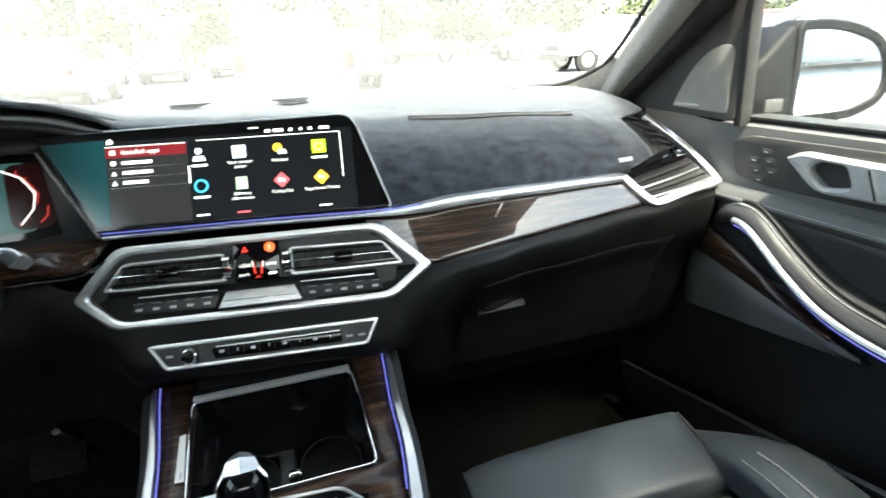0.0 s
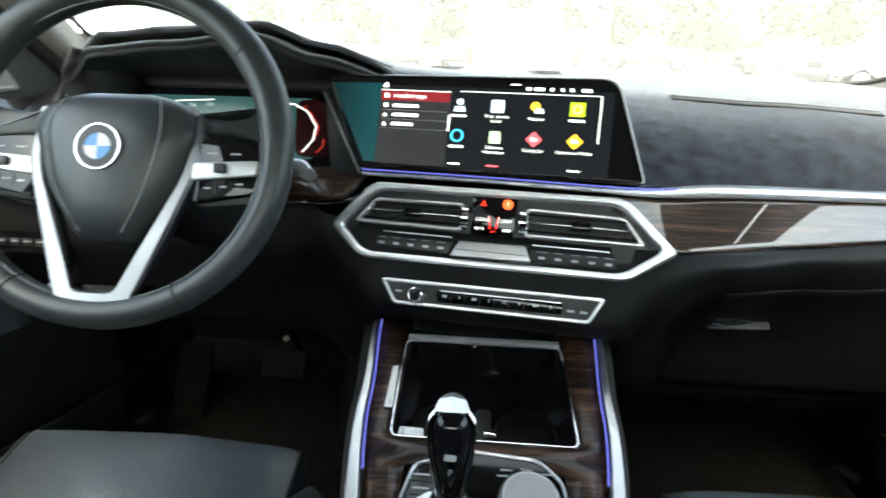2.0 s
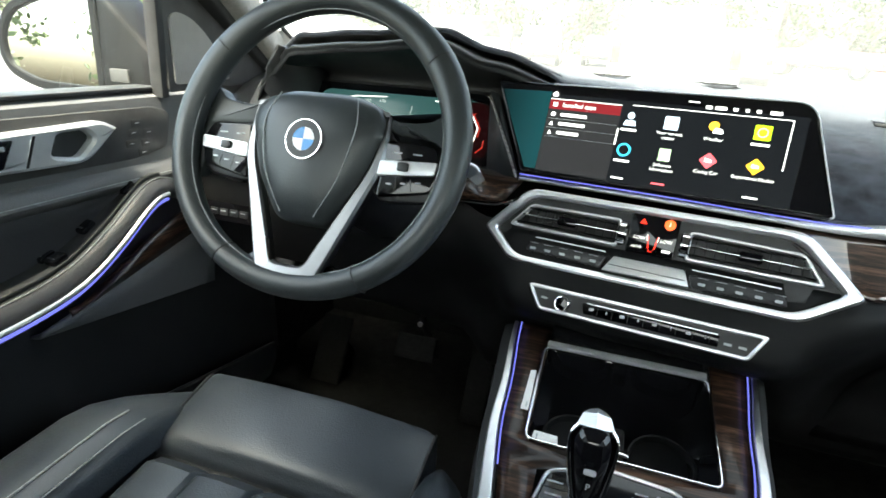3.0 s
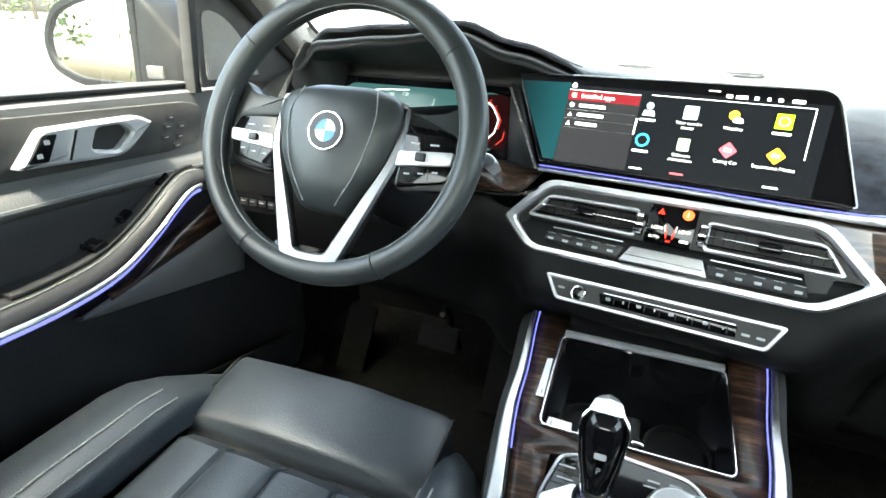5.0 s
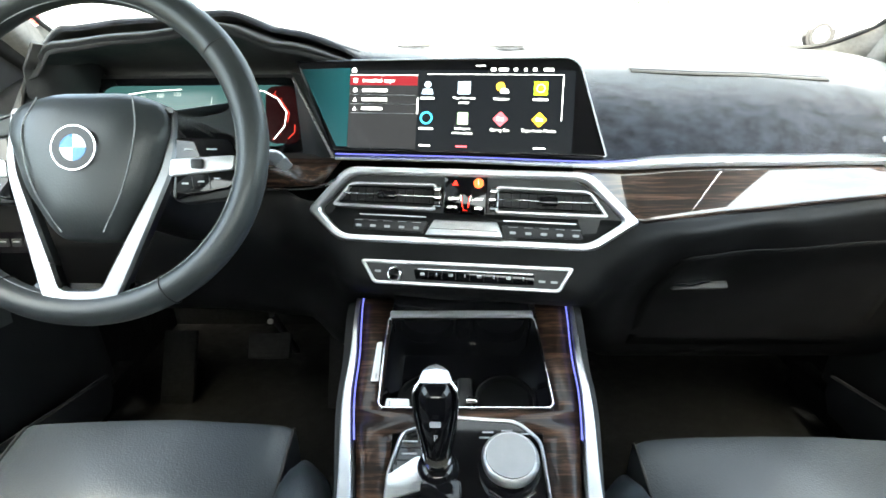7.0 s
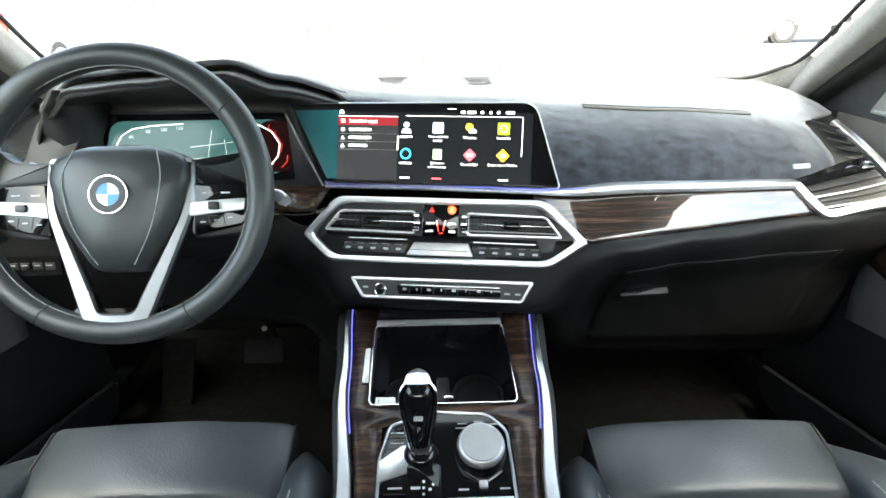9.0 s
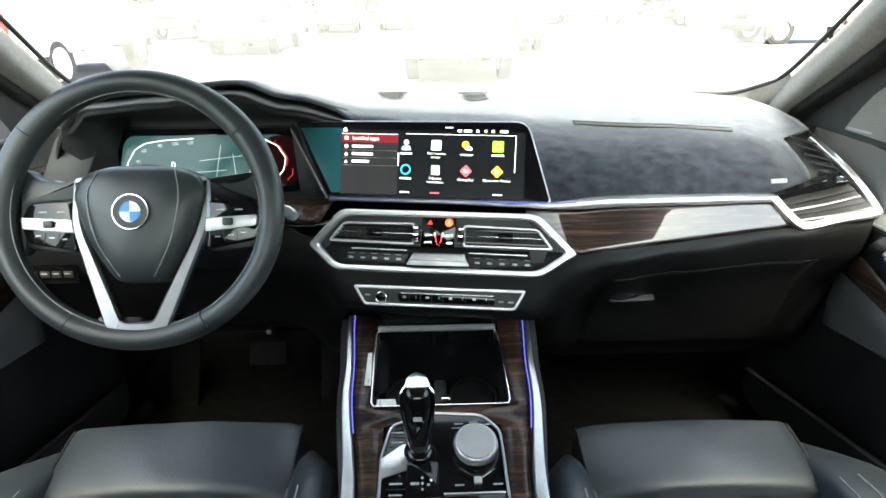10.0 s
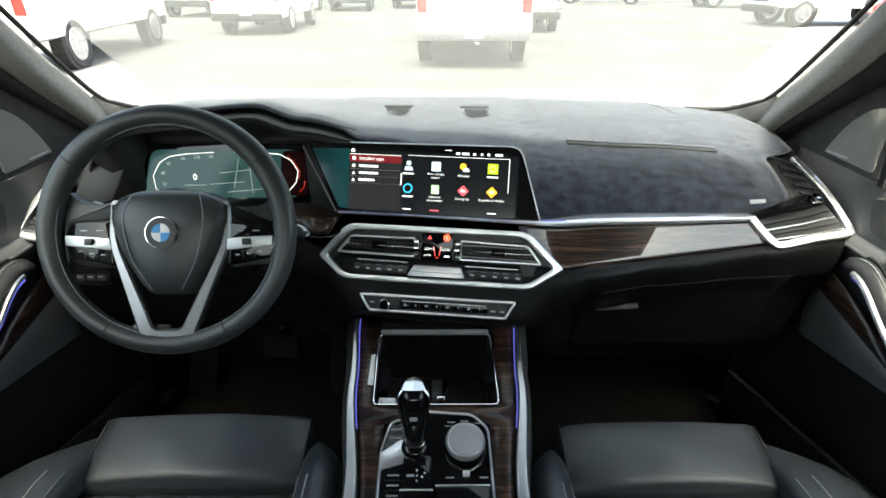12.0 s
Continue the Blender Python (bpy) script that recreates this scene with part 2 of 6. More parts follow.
def ring(outer, inner, depth, m=I4, bevel=0.001, bm=None, z0=0.0):
    """A frame between two outlines with the same count of points; rims softened."""
    bm = bm or bmesh.new()
    loops = [[(x, y, z0) for x, y in outer], [(x, y, z0 + depth - bevel) for x, y in outer], [(x, y, z0 + depth) for x, y in shrink(outer, bevel)],
             [(x, y, z0 + depth) for x, y in shrink(inner, -bevel)], [(x, y, z0 + depth - bevel) for x, y in inner], [(x, y, z0) for x, y in inner]]
    vs = [[bm.verts.new(m @ Vector(p)) for p in lp] for lp in loops]
    k = len(outer)
    for a, b in zip(vs, vs[1:] + vs[:1]):
        for i in range(k):
            bm.faces.new((a[i], a[(i + 1) % k], b[(i + 1) % k], b[i]))
    return bm


def loft(rows, bm=None, closed_u=False, caps=False, m=I4):
    """A skin over rows of points (each row the same count)."""
    bm = bm or bmesh.new()
    vs = [[bm.verts.new(m @ Vector(p)) for p in row] for row in rows]
    k = len(rows[0])
    for a, b in zip(vs, vs[1:]):
        for i in range(k if closed_u else k - 1):
            j = (i + 1) % k
            bm.faces.new((a[i], a[j], b[j], b[i]))
    if caps:
        bm.faces.new(vs[0][::-1])
        bm.faces.new(vs[-1])
    return bm


def smooth_path(pts, n=6):
    """Points on a curve through pts."""
    p = [Vector(q) for q in pts]
    p = [2 * p[0] - p[1]] + p + [2 * p[-1] - p[-2]]
    out = []
    for i in range(1, len(p) - 2):
        for j in range(n):
            t = j / n
            a, b, c, d = p[i - 1], p[i], p[i + 1], p[i + 2]
            out.append(0.5 * ((2 * b) + (c - a) * t + (2 * a - 5 * b + 4 * c - d) * t * t + (3 * b - a - 3 * c + d) * t ** 3))
    out.append(p[-2])
    return out


def sweep(path, profile, up=(0, 0, 1), bm=None, closed=False, scales=None, m=I4):
    """The profile (points to the side and up) carried along the path."""
    P = [Vector(q) for q in path]
    rows = []
    for i, q in enumerate(P):
        if closed:
            tan = (P[(i + 1) % len(P)] - P[i - 1]).normalized()
        else:
            tan = (P[min(i + 1, len(P) - 1)] - P[max(i - 1, 0)]).normalized()
        side = tan.cross(Vector(up)).normalized()
        u = side.cross(tan).normalized()
        s = scales[i] if scales else 1.0
        rows.append([q + side * a * s + u * b * s for a, b in profile])
    if closed:
        rows.append(rows[0])
    bm = loft(rows, bm, closed_u=True, caps=not closed, m=m)
    if closed:
        bmesh.ops.remove_doubles(bm, verts=bm.verts[:], dist=1e-6)
    return bm


def circle(r, n=10, ry=None):
    return [(r * math.cos(2 * math.pi * i / n), (ry or r) * math.sin(2 * math.pi * i / n)) for i in range(n)]


def lathe(profile, n=28, m=I4, bm=None):
    """A turned body from (radius, height) pairs."""
    rows = [[(r * math.cos(2 * math.pi * i / n), r * math.sin(2 * math.pi * i / n), z) for i in range(n)] for r, z in profile]
    return loft(rows, bm, closed_u=True, caps=True, m=m)


def lerp_table(table, x):
    """Smooth values between the rows (x, a, b, ...) of a table."""
    if x <= table[0][0]:
        return table[0][1:]
    for p, q in zip(table, table[1:]):
        if x <= q[0]:
            t = (x - p[0]) / (q[0] - p[0])
            t = t * t * (3 - 2 * t)
            return tuple(a + (b - a) * t for a, b in zip(p[1:], q[1:]))
    return table[-1][1:]


def thicken(ob, d, offset=-1):
    md = ob.modifiers.new("thickness", "SOLIDIFY")
    md.thickness, md.offset = d, offset
    return ob


def words(body, size, m, material, parent, name="lettering", align="LEFT"):
    cu = bpy.data.curves.new(name, "FONT")
    cu.body, cu.size, cu.align_x, cu.align_y = body, size, align, "CENTER"
    cu.extrude = 0.00008
    tmp = new(name, cu)
    me = bpy.data.meshes.new_from_object(tmp.evaluated_get(bpy.context.evaluated_depsgraph_get()))
    bpy.data.objects.remove(tmp)
    me.materials.clear()
    me.materials.append(material)
    ob = new(name, me)
    ob.matrix_world = m
    if parent is not None:
        ob.parent = parent
    return ob


def bar(w, h, m, material, parent, name="print_bar", d=0.0003, r=0.0):
    return part(name, prism(rect(w, h, r or min(w, h) * 0.3, n=2), d, m), material, parent)


T = Matrix.Translation

# ---- ground and distance ----
ASPHALT = mat("sunlit_asphalt", (0.085, 0.083, 0.081), 0.9, scale=0.6, vary=0.25, bump=0.6, bump_scale=60)
LEAF = mat("leaves", (0.050, 0.072, 0.018), 0.7, scale=0.5, vary=0.45, per_object=0.2)
BARK = mat("bark", (0.09, 0.07, 0.05), 0.9, scale=12, vary=0.3)
OUT = pose(0, 0, 0, 1.2)  # the car park rises gently ahead
tagged(part("ground", box(900, 900, 0.4, OUT @ T((0, 150, -0.2))), ASPHALT, smooth=False), "sunlit pale grey asphalt car park", "car park", kind="structure")

LINE_PAINT = mat("white_line_paint", (0.62, 0.62, 0.60), 0.8, scale=4, vary=0.2)
for k in range(7):
    tagged(part("bay_line", box(0.10, 5.0, 0.008, OUT @ T((-14.4 + 2.8 * k if k < 4 else -14.4 + 2.8 * (k + 3), 3.2 if k < 4 else 14.0, 0.004))), LINE_PAINT, smooth=False), "white painted parking bay line", "bay line", kind="structure")
KERB = mat("pale_concrete", (0.42, 0.41, 0.39), 0.9, scale=5, vary=0.2, bump=0.4, bump_scale=80)
tagged(part("kerb_island", box(3.2, 9.0, 0.15, OUT @ T((-17.0, 3.0, 0.07)), 0.04), KERB), "pale concrete kerb island of the car park", "kerb", kind="structure")

PRIVACY = pane_glass("privacy_glass", (0.30, 0.31, 0.31))

# ---- floor, roof, rear ----
tagged(part("floor", box(1.66, 2.1, 0.04, T((0, -0.28, 0.40)), 0.01), CARPET), "black carpeted floor of the cabin", "floor", kind="structure")
tagged(part("wall_front", box(1.6, 0.04, 0.75, T((0, 0.66, 0.74)) @ pose(0, 0, 0, 4)), CARPET), "black carpeted front bulkhead of the footwells", "wall", kind="structure")
rows = []
for i in range(13):
    y = -1.45 + 1.3 * i / 12
    rows.append([(x, y + 0.15 * (1 - (x / 0.76) ** 2) * (i / 12), 1.615 - 0.06 * (x / 0.76) ** 2 - 0.03 * (i / 12) ** 2) for x in [(-0.76 + 1.52 * j / 12) for j in range(13)]])
tagged(thicken(part("ceiling", loft(rows), HEADLINER), 0.03, 1), "pale grey fabric headliner", "ceiling", kind="structure")
tagged(part("wall_back", box(1.56, 0.04, 0.78, T((0, -0.98, 0.79))), CARPET), "dark lower rear wall of the cabin", "wall", kind="structure")
tagged(part("window_back", box(1.44, 0.008, 0.60, T((0, -1.19, 1.37)) @ pose(0, 0, 0, 42)), pane_glass("tailgate_glass", (0.86, 0.87, 0.86))), "tinted glass of the tailgate", "window", kind="structure")
for s, nm in ((-1, "wall_left"), (1, "wall_right")):
    bm = box(0.05, 0.85, 0.68, T((s * 0.79, -1.1, 0.76)))
    box(0.04, 0.09, 0.56, T((s * 0.70, -0.68, 1.34)) @ pose(0, 0, 0, 0, -s * 17, 0), bm=bm)
    box(0.04, 0.10, 0.56, T((s * 0.70, -1.46, 1.34)) @ pose(0, 0, 0, 0, -s * 17, 0), bm=bm)
    tagged(part(nm, bm, PILLAR), "rear side wall and centre pillar of the cabin", "wall", kind="structure")
    tagged(part("window_rear_left" if s < 0 else "window_rear_right", box(0.008, 0.74, 0.52, T((s * 0.712, -1.08, 1.34)) @ pose(0, 0, 0, 0, -s * 17, 0)), PRIVACY), "dark privacy glass of the rear door", "window", kind="structure")

for s, nm in ((-1, "wall_kick_left"), (1, "wall_kick_right")):
    bm = box(0.04, 0.62, 0.40, T((s * 0.815, 0.40, 0.58)))
    box(0.03, 0.42, 0.36, T((s * 0.845, 0.50, 0.93)), bm=bm)
    box(0.05, 1.1, 0.12, T((s * 0.78, -0.15, 0.42)), bm=bm)
    tagged(part(nm, bm, CARPET), "black carpeted side of the footwell", "wall", kind="structure")

# ---- windscreen and front pillars ----
pil = [(0.74, 0.46, 1.11), (0.722, 0.36, 1.19), (0.70, 0.216, 1.29), (0.67, 0.08, 1.385), (0.635, -0.06, 1.48), (0.60, -0.20, 1.57)]
for s, nm in ((-1, "front_pillar_left"), (1, "front_pillar_right")):
    path = smooth_path([(s * (x + 0.038), y - 0.03, z - 0.005) for x, y, z in pil], 5)
    prof = rounded([(-0.042, -0.03), (0.042, -0.03), (0.042, 0.02), (0.0, 0.034), (-0.042, 0.02)], 0.018, 3)
    tagged(part(nm, sweep(path, prof), PILLAR), "pale grey fabric-covered windscreen pillar", "pillar", kind="structure")
    gap = smooth_path([(s * 0.785, 0.44, 1.085), (s * 0.775, 0.36, 1.14), (s * 0.768, 0.24, 1.222), (s * 0.750, 0.11, 1.312), (s * 0.715, -0.03, 1.42), (s * 0.670, -0.16, 1.53)], 4)
    tagged(part("door_seal", sweep(gap, rounded([(-0.026, -0.024), (0.026, -0.024), (0.026, 0.024), (-0.026, 0.024)], 0.012, 3)), RUBBER), "black rubber seal between pillar and door", "seal", kind="structure")
    foot = [(s * 0.600, 0.50, 1.143), (s * 0.668, 0.465, 1.147), (s * 0.703, 0.415, 1.168), (s * 0.716, 0.352, 1.200)]
    root = [(s * 0.70, 0.46, 1.09), (s * 0.745, 0.44, 1.10), (s * 0.762, 0.39, 1.125), (s * 0.762, 0.325, 1.175)]
    inner = [((p[0] + q[0]) / 2 + s * 0.004, (p[1] + q[1]) / 2 - 0.02, (p[2] + q[2]) / 2 + 0.004) for p, q in zip(foot, root)]
    flare = thicken(part("pillar_foot", loft([smooth_path(r, 6) for r in (foot, inner, root)]), PILLAR), 0.004, 0)
    tagged(flare, "pale grey flared foot of the windscreen pillar", "pillar trim", kind="structure")
    seal = smooth_path(foot + [(s * (x - 0.008), y - 0.010, z + 0.012) for x, y, z in pil[2:]], 5)
    tagged(part("window_seal", sweep(seal, circle(0.0045, 8)), RUBBER), "black rubber seal along the windscreen edge", "seal", kind="structure")
wr = []
for i in range(9):
    t = i / 8
    hw, y, z = 0.80 - 0.19 * t, 0.80 - 0.98 * t, 1.10 + 0.485 * t
    wr.append([(hw * q, y + 0.10 * (1 - q * q) * (1 - 0.4 * t), z) for q in [-1 + j / 6 for j in range(13)]])
ws = part("windscreen", loft(wr), SCREEN_GLASS)
ws.visible_shadow = False
# unseen band, added to keep bright sky out of the wood trim's reflection
header = [[(x * 1.03, y - 0.012, z - 0.012) for x, y, z in row] for row in wr[6:]]
tagged(thicken(part("windscreen_blocker", loft(header), HEADLINER), 0.008, 1), "unseen grey band added to block the upper windscreen", "header", kind="structure")
tagged(ws, "large clear raked windscreen", "windscreen", kind="structure")

# ---- dashboard ----
DASH = thing("dashboard", "black soft-touch car dashboard with silver and wood trim", "dashboard", T((0, 0.2, 0.6)))


def under(parent):
    """The world pose a part needs so that its mesh may be given in world places."""
    return parent.matrix_world.inverted()


def dpart(name, bm, material, parent=DASH, label="", **k):
    bmesh.ops.transform(bm, matrix=under(parent), verts=bm.verts[:])
    return part(name, bm, material, parent, label, **k)


LOW = [
    (-0.78, .15, .975, .12, .955, .115, .90, .14, .84, .165, .79, .21, .73, .29, .69, .5, .63),
    (-0.45, .16, .970, .12, .950, .110, .90, .14, .84, .165, .79, .21, .73, .29, .69, .5, .63),
    (-0.29, .17, .962, .135, .94, .12, .90, .14, .85, .17, .79, .21, .72, .29, .67, .5, .60),
    (-0.22, .115, .958, .095, .938, .09, .905, .11, .865, .15, .81, .18, .72, .25, .62, .5, .5),
    (-0.16, .09, .955, .075, .92, .060, .885, .055, .855, .075, .83, .13, .79, .22, .65, .5, .5),
    (0.00, .065, .955, .05, .91, .035, .88, .028, .855, .05, .83, .11, .79, .22, .65, .5, .5),
    (0.16, .045, .953, .03, .92, .012, .885, .006, .855, .03, .83, .10, .79, .22, .65, .5, .5),
    (0.22, .030, .956, .012, .935, .012, .905, .035, .865, .09, .81, .15, .72, .25, .62, .5, .5),
    (0.28, .035, .958, .018, .94, .040, .90, .09, .85, .15, .78, .2, .66, .28, .58, .5, .5),
    (0.42, .062, .963, .045, .945, .07, .90, .125, .84, .165, .77, .2, .66, .28, .58, .5, .5),
    (0.62, .097, .970, .080, .952, .10, .90, .14, .84, .165, .76, .2, .66, .28, .58, .5, .5),
    (0.78, .125, .985, .105, .962, .115, .90, .15, .84, .17, .76, .2, .66, .28, .58, .5, .5),
]


def profile_rows(table, x0, x1, n, fine):
    rows = []
    for i in range(n + 1):
        x = x0 + (x1 - x0) * i / n
        v = lerp_table(table, x)
        rows.append(smooth_path([(x, v[2 * k], v[2 * k + 1]) for k in range(len(v) // 2)], fine))
    return rows


thicken(dpart("lower_panel", loft(profile_rows(LOW, -0.78, 0.78, 90, 4)), SHADED_SOFT, label="black soft lower dashboard panel"), 0.004, -1)

TOP = [
    (-0.70, .20, 1.06, .21, 1.08, .25, 1.105, .31, 1.125, .40, 1.14, .50, 1.14, .60, 1.13, .70, 1.10),
    (-0.63, .175, 1.135, .18, 1.15, .23, 1.158, .30, 1.16, .40, 1.155, .50, 1.15, .62, 1.135, .74, 1.10),
    (-0.57, .155, 1.172, .16, 1.186, .22, 1.19, .30, 1.182, .40, 1.166, .50, 1.155, .63, 1.138, .76, 1.10),
    (-0.46, .145, 1.182, .15, 1.195, .22, 1.199, .30, 1.19, .40, 1.172, .50, 1.157, .64, 1.138, .78, 1.10),
    (-0.33, .145, 1.194, .15, 1.207, .22, 1.205, .30, 1.193, .40, 1.172, .50, 1.157, .64, 1.138, .79, 1.10),
    (-0.25, .155, 1.168, .16, 1.181, .22, 1.182, .30, 1.175, .40, 1.164, .50, 1.155, .64, 1.138, .79, 1.10),
    (-0.135, .195, 1.137, .20, 1.147, .25, 1.149, .30, 1.15, .42, 1.15, .52, 1.150, .65, 1.138, .80, 1.10),
    (0.00, .190, 1.125, .195, 1.131, .25, 1.138, .32, 1.143, .42, 1.147, .52, 1.148, .65, 1.138, .80, 1.10),
    (0.14, .165, 1.105, .17, 1.117, .22, 1.126, .30, 1.136, .42, 1.147, .52, 1.148, .65, 1.138, .80, 1.10),
    (0.20, .125, 1.010, .128, 1.035, .165, 1.083, .23, 1.113, .32, 1.130, .43, 1.145, .62, 1.140, .79, 1.10),
    (0.40, .132, 1.008, .138, 1.035, .178, 1.080, .255, 1.113, .34, 1.130, .44, 1.143, .60, 1.138, .77, 1.10),
    (0.60, .146, 1.008, .150, 1.035, .190, 1.076, .255, 1.106, .33, 1.126, .44, 1.140, .58, 1.134, .74, 1.10),
    (0.70, .168, 1.022, .172, 1.035, .200, 1.060, .250, 1.090, .32, 1.115, .42, 1.133, .54, 1.130, .68, 1.10),
]
# the body of the dashboard under the cover
body_rows = profile_rows([(r[0], *[c - (0.010 if k % 2 else -0.004) for k, c in enumerate(r[1:])]) for r in TOP], -0.75, 0.75, 80, 3)
thicken(dpart("upper_panel", loft(body_rows), SOFT, label="black upper dashboard shell"), 0.003, -1)

# plush cover: wavy, with a cut edge
COVER = thing("dash_cover", "dark blue-grey plush dash mat laid over the dashboard", "dash mat", T((0.1, 0.45, 1.14)))
# the outer edge follows the end vent and the pillar
EDGE = [(0.128, 0.660), (0.148, 0.684), (0.175, 0.684), (0.20, 0.676), (0.225, 0.669), (0.248, 0.664), (0.256, 0.700), (0.268, 0.733), (0.30, 0.728), (0.34, 0.718), (0.43, 0.696), (0.60, 0.60), (0.75, 0.50)]
rows = []
nx = 110
for i in range(nx + 1):
    x = -0.66 + 1.355 * i / nx
    v = lerp_table(TOP, x)
    pts = smooth_path([(x, v[2 * k], v[2 * k + 1]) for k in range(8)], 6)
    # over the instruments the cover starts behind the hood's edge
    start = 9.0 * max(0.0, min(1.0, (-0.13 - x) / 0.05))
    last = len(pts) - 1
    pick = [start + (last - start) * k / last for k in range(last + 1)]
    pts = [pts[int(q)].lerp(pts[min(last, int(q) + 1)], q - int(q)) for q in pick]
    row = []
    for p in pts:
        w = noise.noise((p.x * 9, p.y * 9, 0.3)) * 0.0022 + noise.noise((p.x * 30, p.y * 30, 1.3)) * 0.0008
        edge = lerp_table(EDGE, p.y)[0]
        k = max(0.0, (p.x - 0.5) / 0.195)
        row.append(Vector((p.x + k * (edge - 0.695), p.y, p.z + w + 0.001)))
    rows.append(row)
cov = dpart("fabric", loft(rows), SUEDE, COVER)
thicken(cov, 0.004, 1)


def on_top(x, y, lift=0.0):
    """The place on the cover over (x, y)."""
    v = lerp_table(TOP, x)
    pts = smooth_path([(x, v[2 * k], v[2 * k + 1]) for k in range(8)], 6)
    for a, b in zip(pts[6:], pts[7:]):
        if a.y <= y <= b.y and b.y > a.y:
            t = (y - a.y) / (b.y - a.y)
            return Vector((x, y, a.z + (b.z - a.z) * t + lift))
    return Vector((x, y, pts[-1].z + lift))


# hem rolls: front hem of the passenger side, driver's lip, seams
hem = [(0.195, 0.120, 1.012)] + [(x, lerp_table(TOP, x)[0] - 0.002, lerp_table(TOP, x)[1] + 0.004) for x in [0.21 + 0.49 * k / 14 for k in range(15)]]
dpart("hem", sweep(smooth_path(hem, 3), circle(0.0045, 8)), SUEDE, COVER, "stitched front hem")
# solid dark tube paints the shade below the hem
dpart("hem_shade", sweep(smooth_path([(x, y - 0.005, z - 0.003) for x, y, z in hem], 3), circle(0.0042, 8)), DARK_SHADE_TRIM, COVER, "dark strip painting the shade under the hem")
lip = []
for x in [-0.62 + 0.465 * k / 20 for k in range(21)]:
    v = lerp_table(TOP, x)
    p = smooth_path([(x, v[2 * k], v[2 * k + 1]) for k in range(8)], 6)[9]
    lip.append((x, p.y, p.z + 0.003))
dpart("hem", sweep(smooth_path(lip, 3), circle(0.0042, 8)), SUEDE, COVER, "stitched hem over the instrument hood")
for x0, y0, x1, y1 in ((0.245, 0.30, 0.20, 0.62), (0.572, 0.275, 0.52, 0.60), (0.572, 0.275, 0.66, 0.285)):
    pts = [on_top(x0 + (x1 - x0) * k / 12, y0 + (y1 - y0) * k / 12, 0.0045) for k in range(13)]
    dpart("seam", sweep(pts, circle(0.0016, 6)), SUEDE, COVER)
# folded slot along the lid edge
a, b = on_top(0.262, 0.262, 0.005), on_top(0.562, 0.252, 0.005)
pts = [a.lerp(b, k / 14) for k in range(15)]
pts = [on_top(p.x, p.y, 0.006) for p in pts]
dpart("slot_lip", sweep(pts, rounded([(-0.005, -0.004), (0.005, -0.004), (0.005, 0.002), (-0.005, 0.003)], 0.002, 2)), SUEDE, COVER, "folded slot edge")
# shade below the fold, painted as a flattened dark tube
dpart("slot_shade", sweep([p + Vector((0, -0.009, -0.0030)) for p in pts], circle(0.0055, 8, 0.0032)), DARK_SHADE_TRIM, COVER, "dark strip painting the shade under the fold")
dpart("maker_tag", box(0.032, 0.003, 0.008, T((0.612, 0.146, 1.037)) @ pose(0, 0, 0, -25, 0, 8), 0.001), PRINT, COVER, "small grey woven tag")

# two speaker openings near the windscreen
for x, s in ((-0.088, -1), (0.088, 1)):
    g = thing("dash_speaker_grille", "small dark sunken speaker grille in the dash mat", "speaker grille", T(on_top(x, 0.425, 0.0042)) @ pose(0, 0, 0, 0) @ Matrix.Diagonal((1.05, 2.1, 1, 1)), group="dash grilles")
    outl = rounded([(-0.034, 0.02), (-0.026, -0.022), (0.008 * -s, -0.034), (0.028, -0.020), (0.034, 0.02)], 0.012, 4)
    part("rim", ring(outl, shrink(outl, 0.003), 0.0022, I4, 0.0008), SUEDE, g)
    part("mesh", prism(shrink(outl, 0.003), 0.0012), DARK_SHADE_TRIM, g, "fine dark metal mesh")
    for k in range(9):
        yy = -0.026 + 0.0056 * k
        part("slat", box(0.048 - abs(yy + 0.004) * 0.4, 0.0014, 0.0018, T((0, yy, 0.0016))), HARD, g)
    # the opening isn't sunk; its upper shade is painted as a black slab
    part("shade_lip", prism(rounded([(-0.032, 0.010), (0.0, 0.014), (0.032, 0.010), (0.033, 0.020), (-0.033, 0.020)], 0.004, 3), 0.0036), DARK_SHADE_TRIM, g, "black slab painting shade at the top of the opening")

# ---- strip, wood and end vent on the passenger side ----
strip = [(-0.192, 0.166, 1.010), (0.0, 0.137, 1.0105), (0.192, 0.106, 1.010), (0.30, 0.098, 1.017), (0.45, 0.108, 1.0155), (0.598, 0.128, 1.011)]
sp = smooth_path(strip, 8)
strip_prof = rounded([(-0.030, -0.004), (0.007, -0.006), (0.007, 0.003), (0.0, 0.006), (-0.030, 0.004)], 0.002, 3)
deep = [0.45 if p.x < 0.15 else min(1.0, 0.45 + (p.x - 0.15) * 5) for p in sp]
dpart("silver_strip", sweep(sp, strip_prof, scales=deep), SILVER, label="satin silver trim strip")
dpart("light_strip", sweep([p + Vector((0, -0.001, 0.0062)) for p in sp[:20]], circle(0.0008, 8)), BLUE_LED, label="thin blue ambient light line")
SM = pose(0, 0.06, 0.953, 68, 0, -8.9)


def S(u, v, w=0.0):
    return SM @ Vector((u, v, w))


def low_edge(t):
    if t < 0.18:
        return S(0.150, 0.052, -0.004).lerp(S(0.226, 0.002, -0.006), t / 0.18)
    k = (t - 0.18) / 0.82
    return Vector((0.228, 0.026, 0.956)).lerp(Vector((0.618, 0.094, 0.971)), k)


rows = []
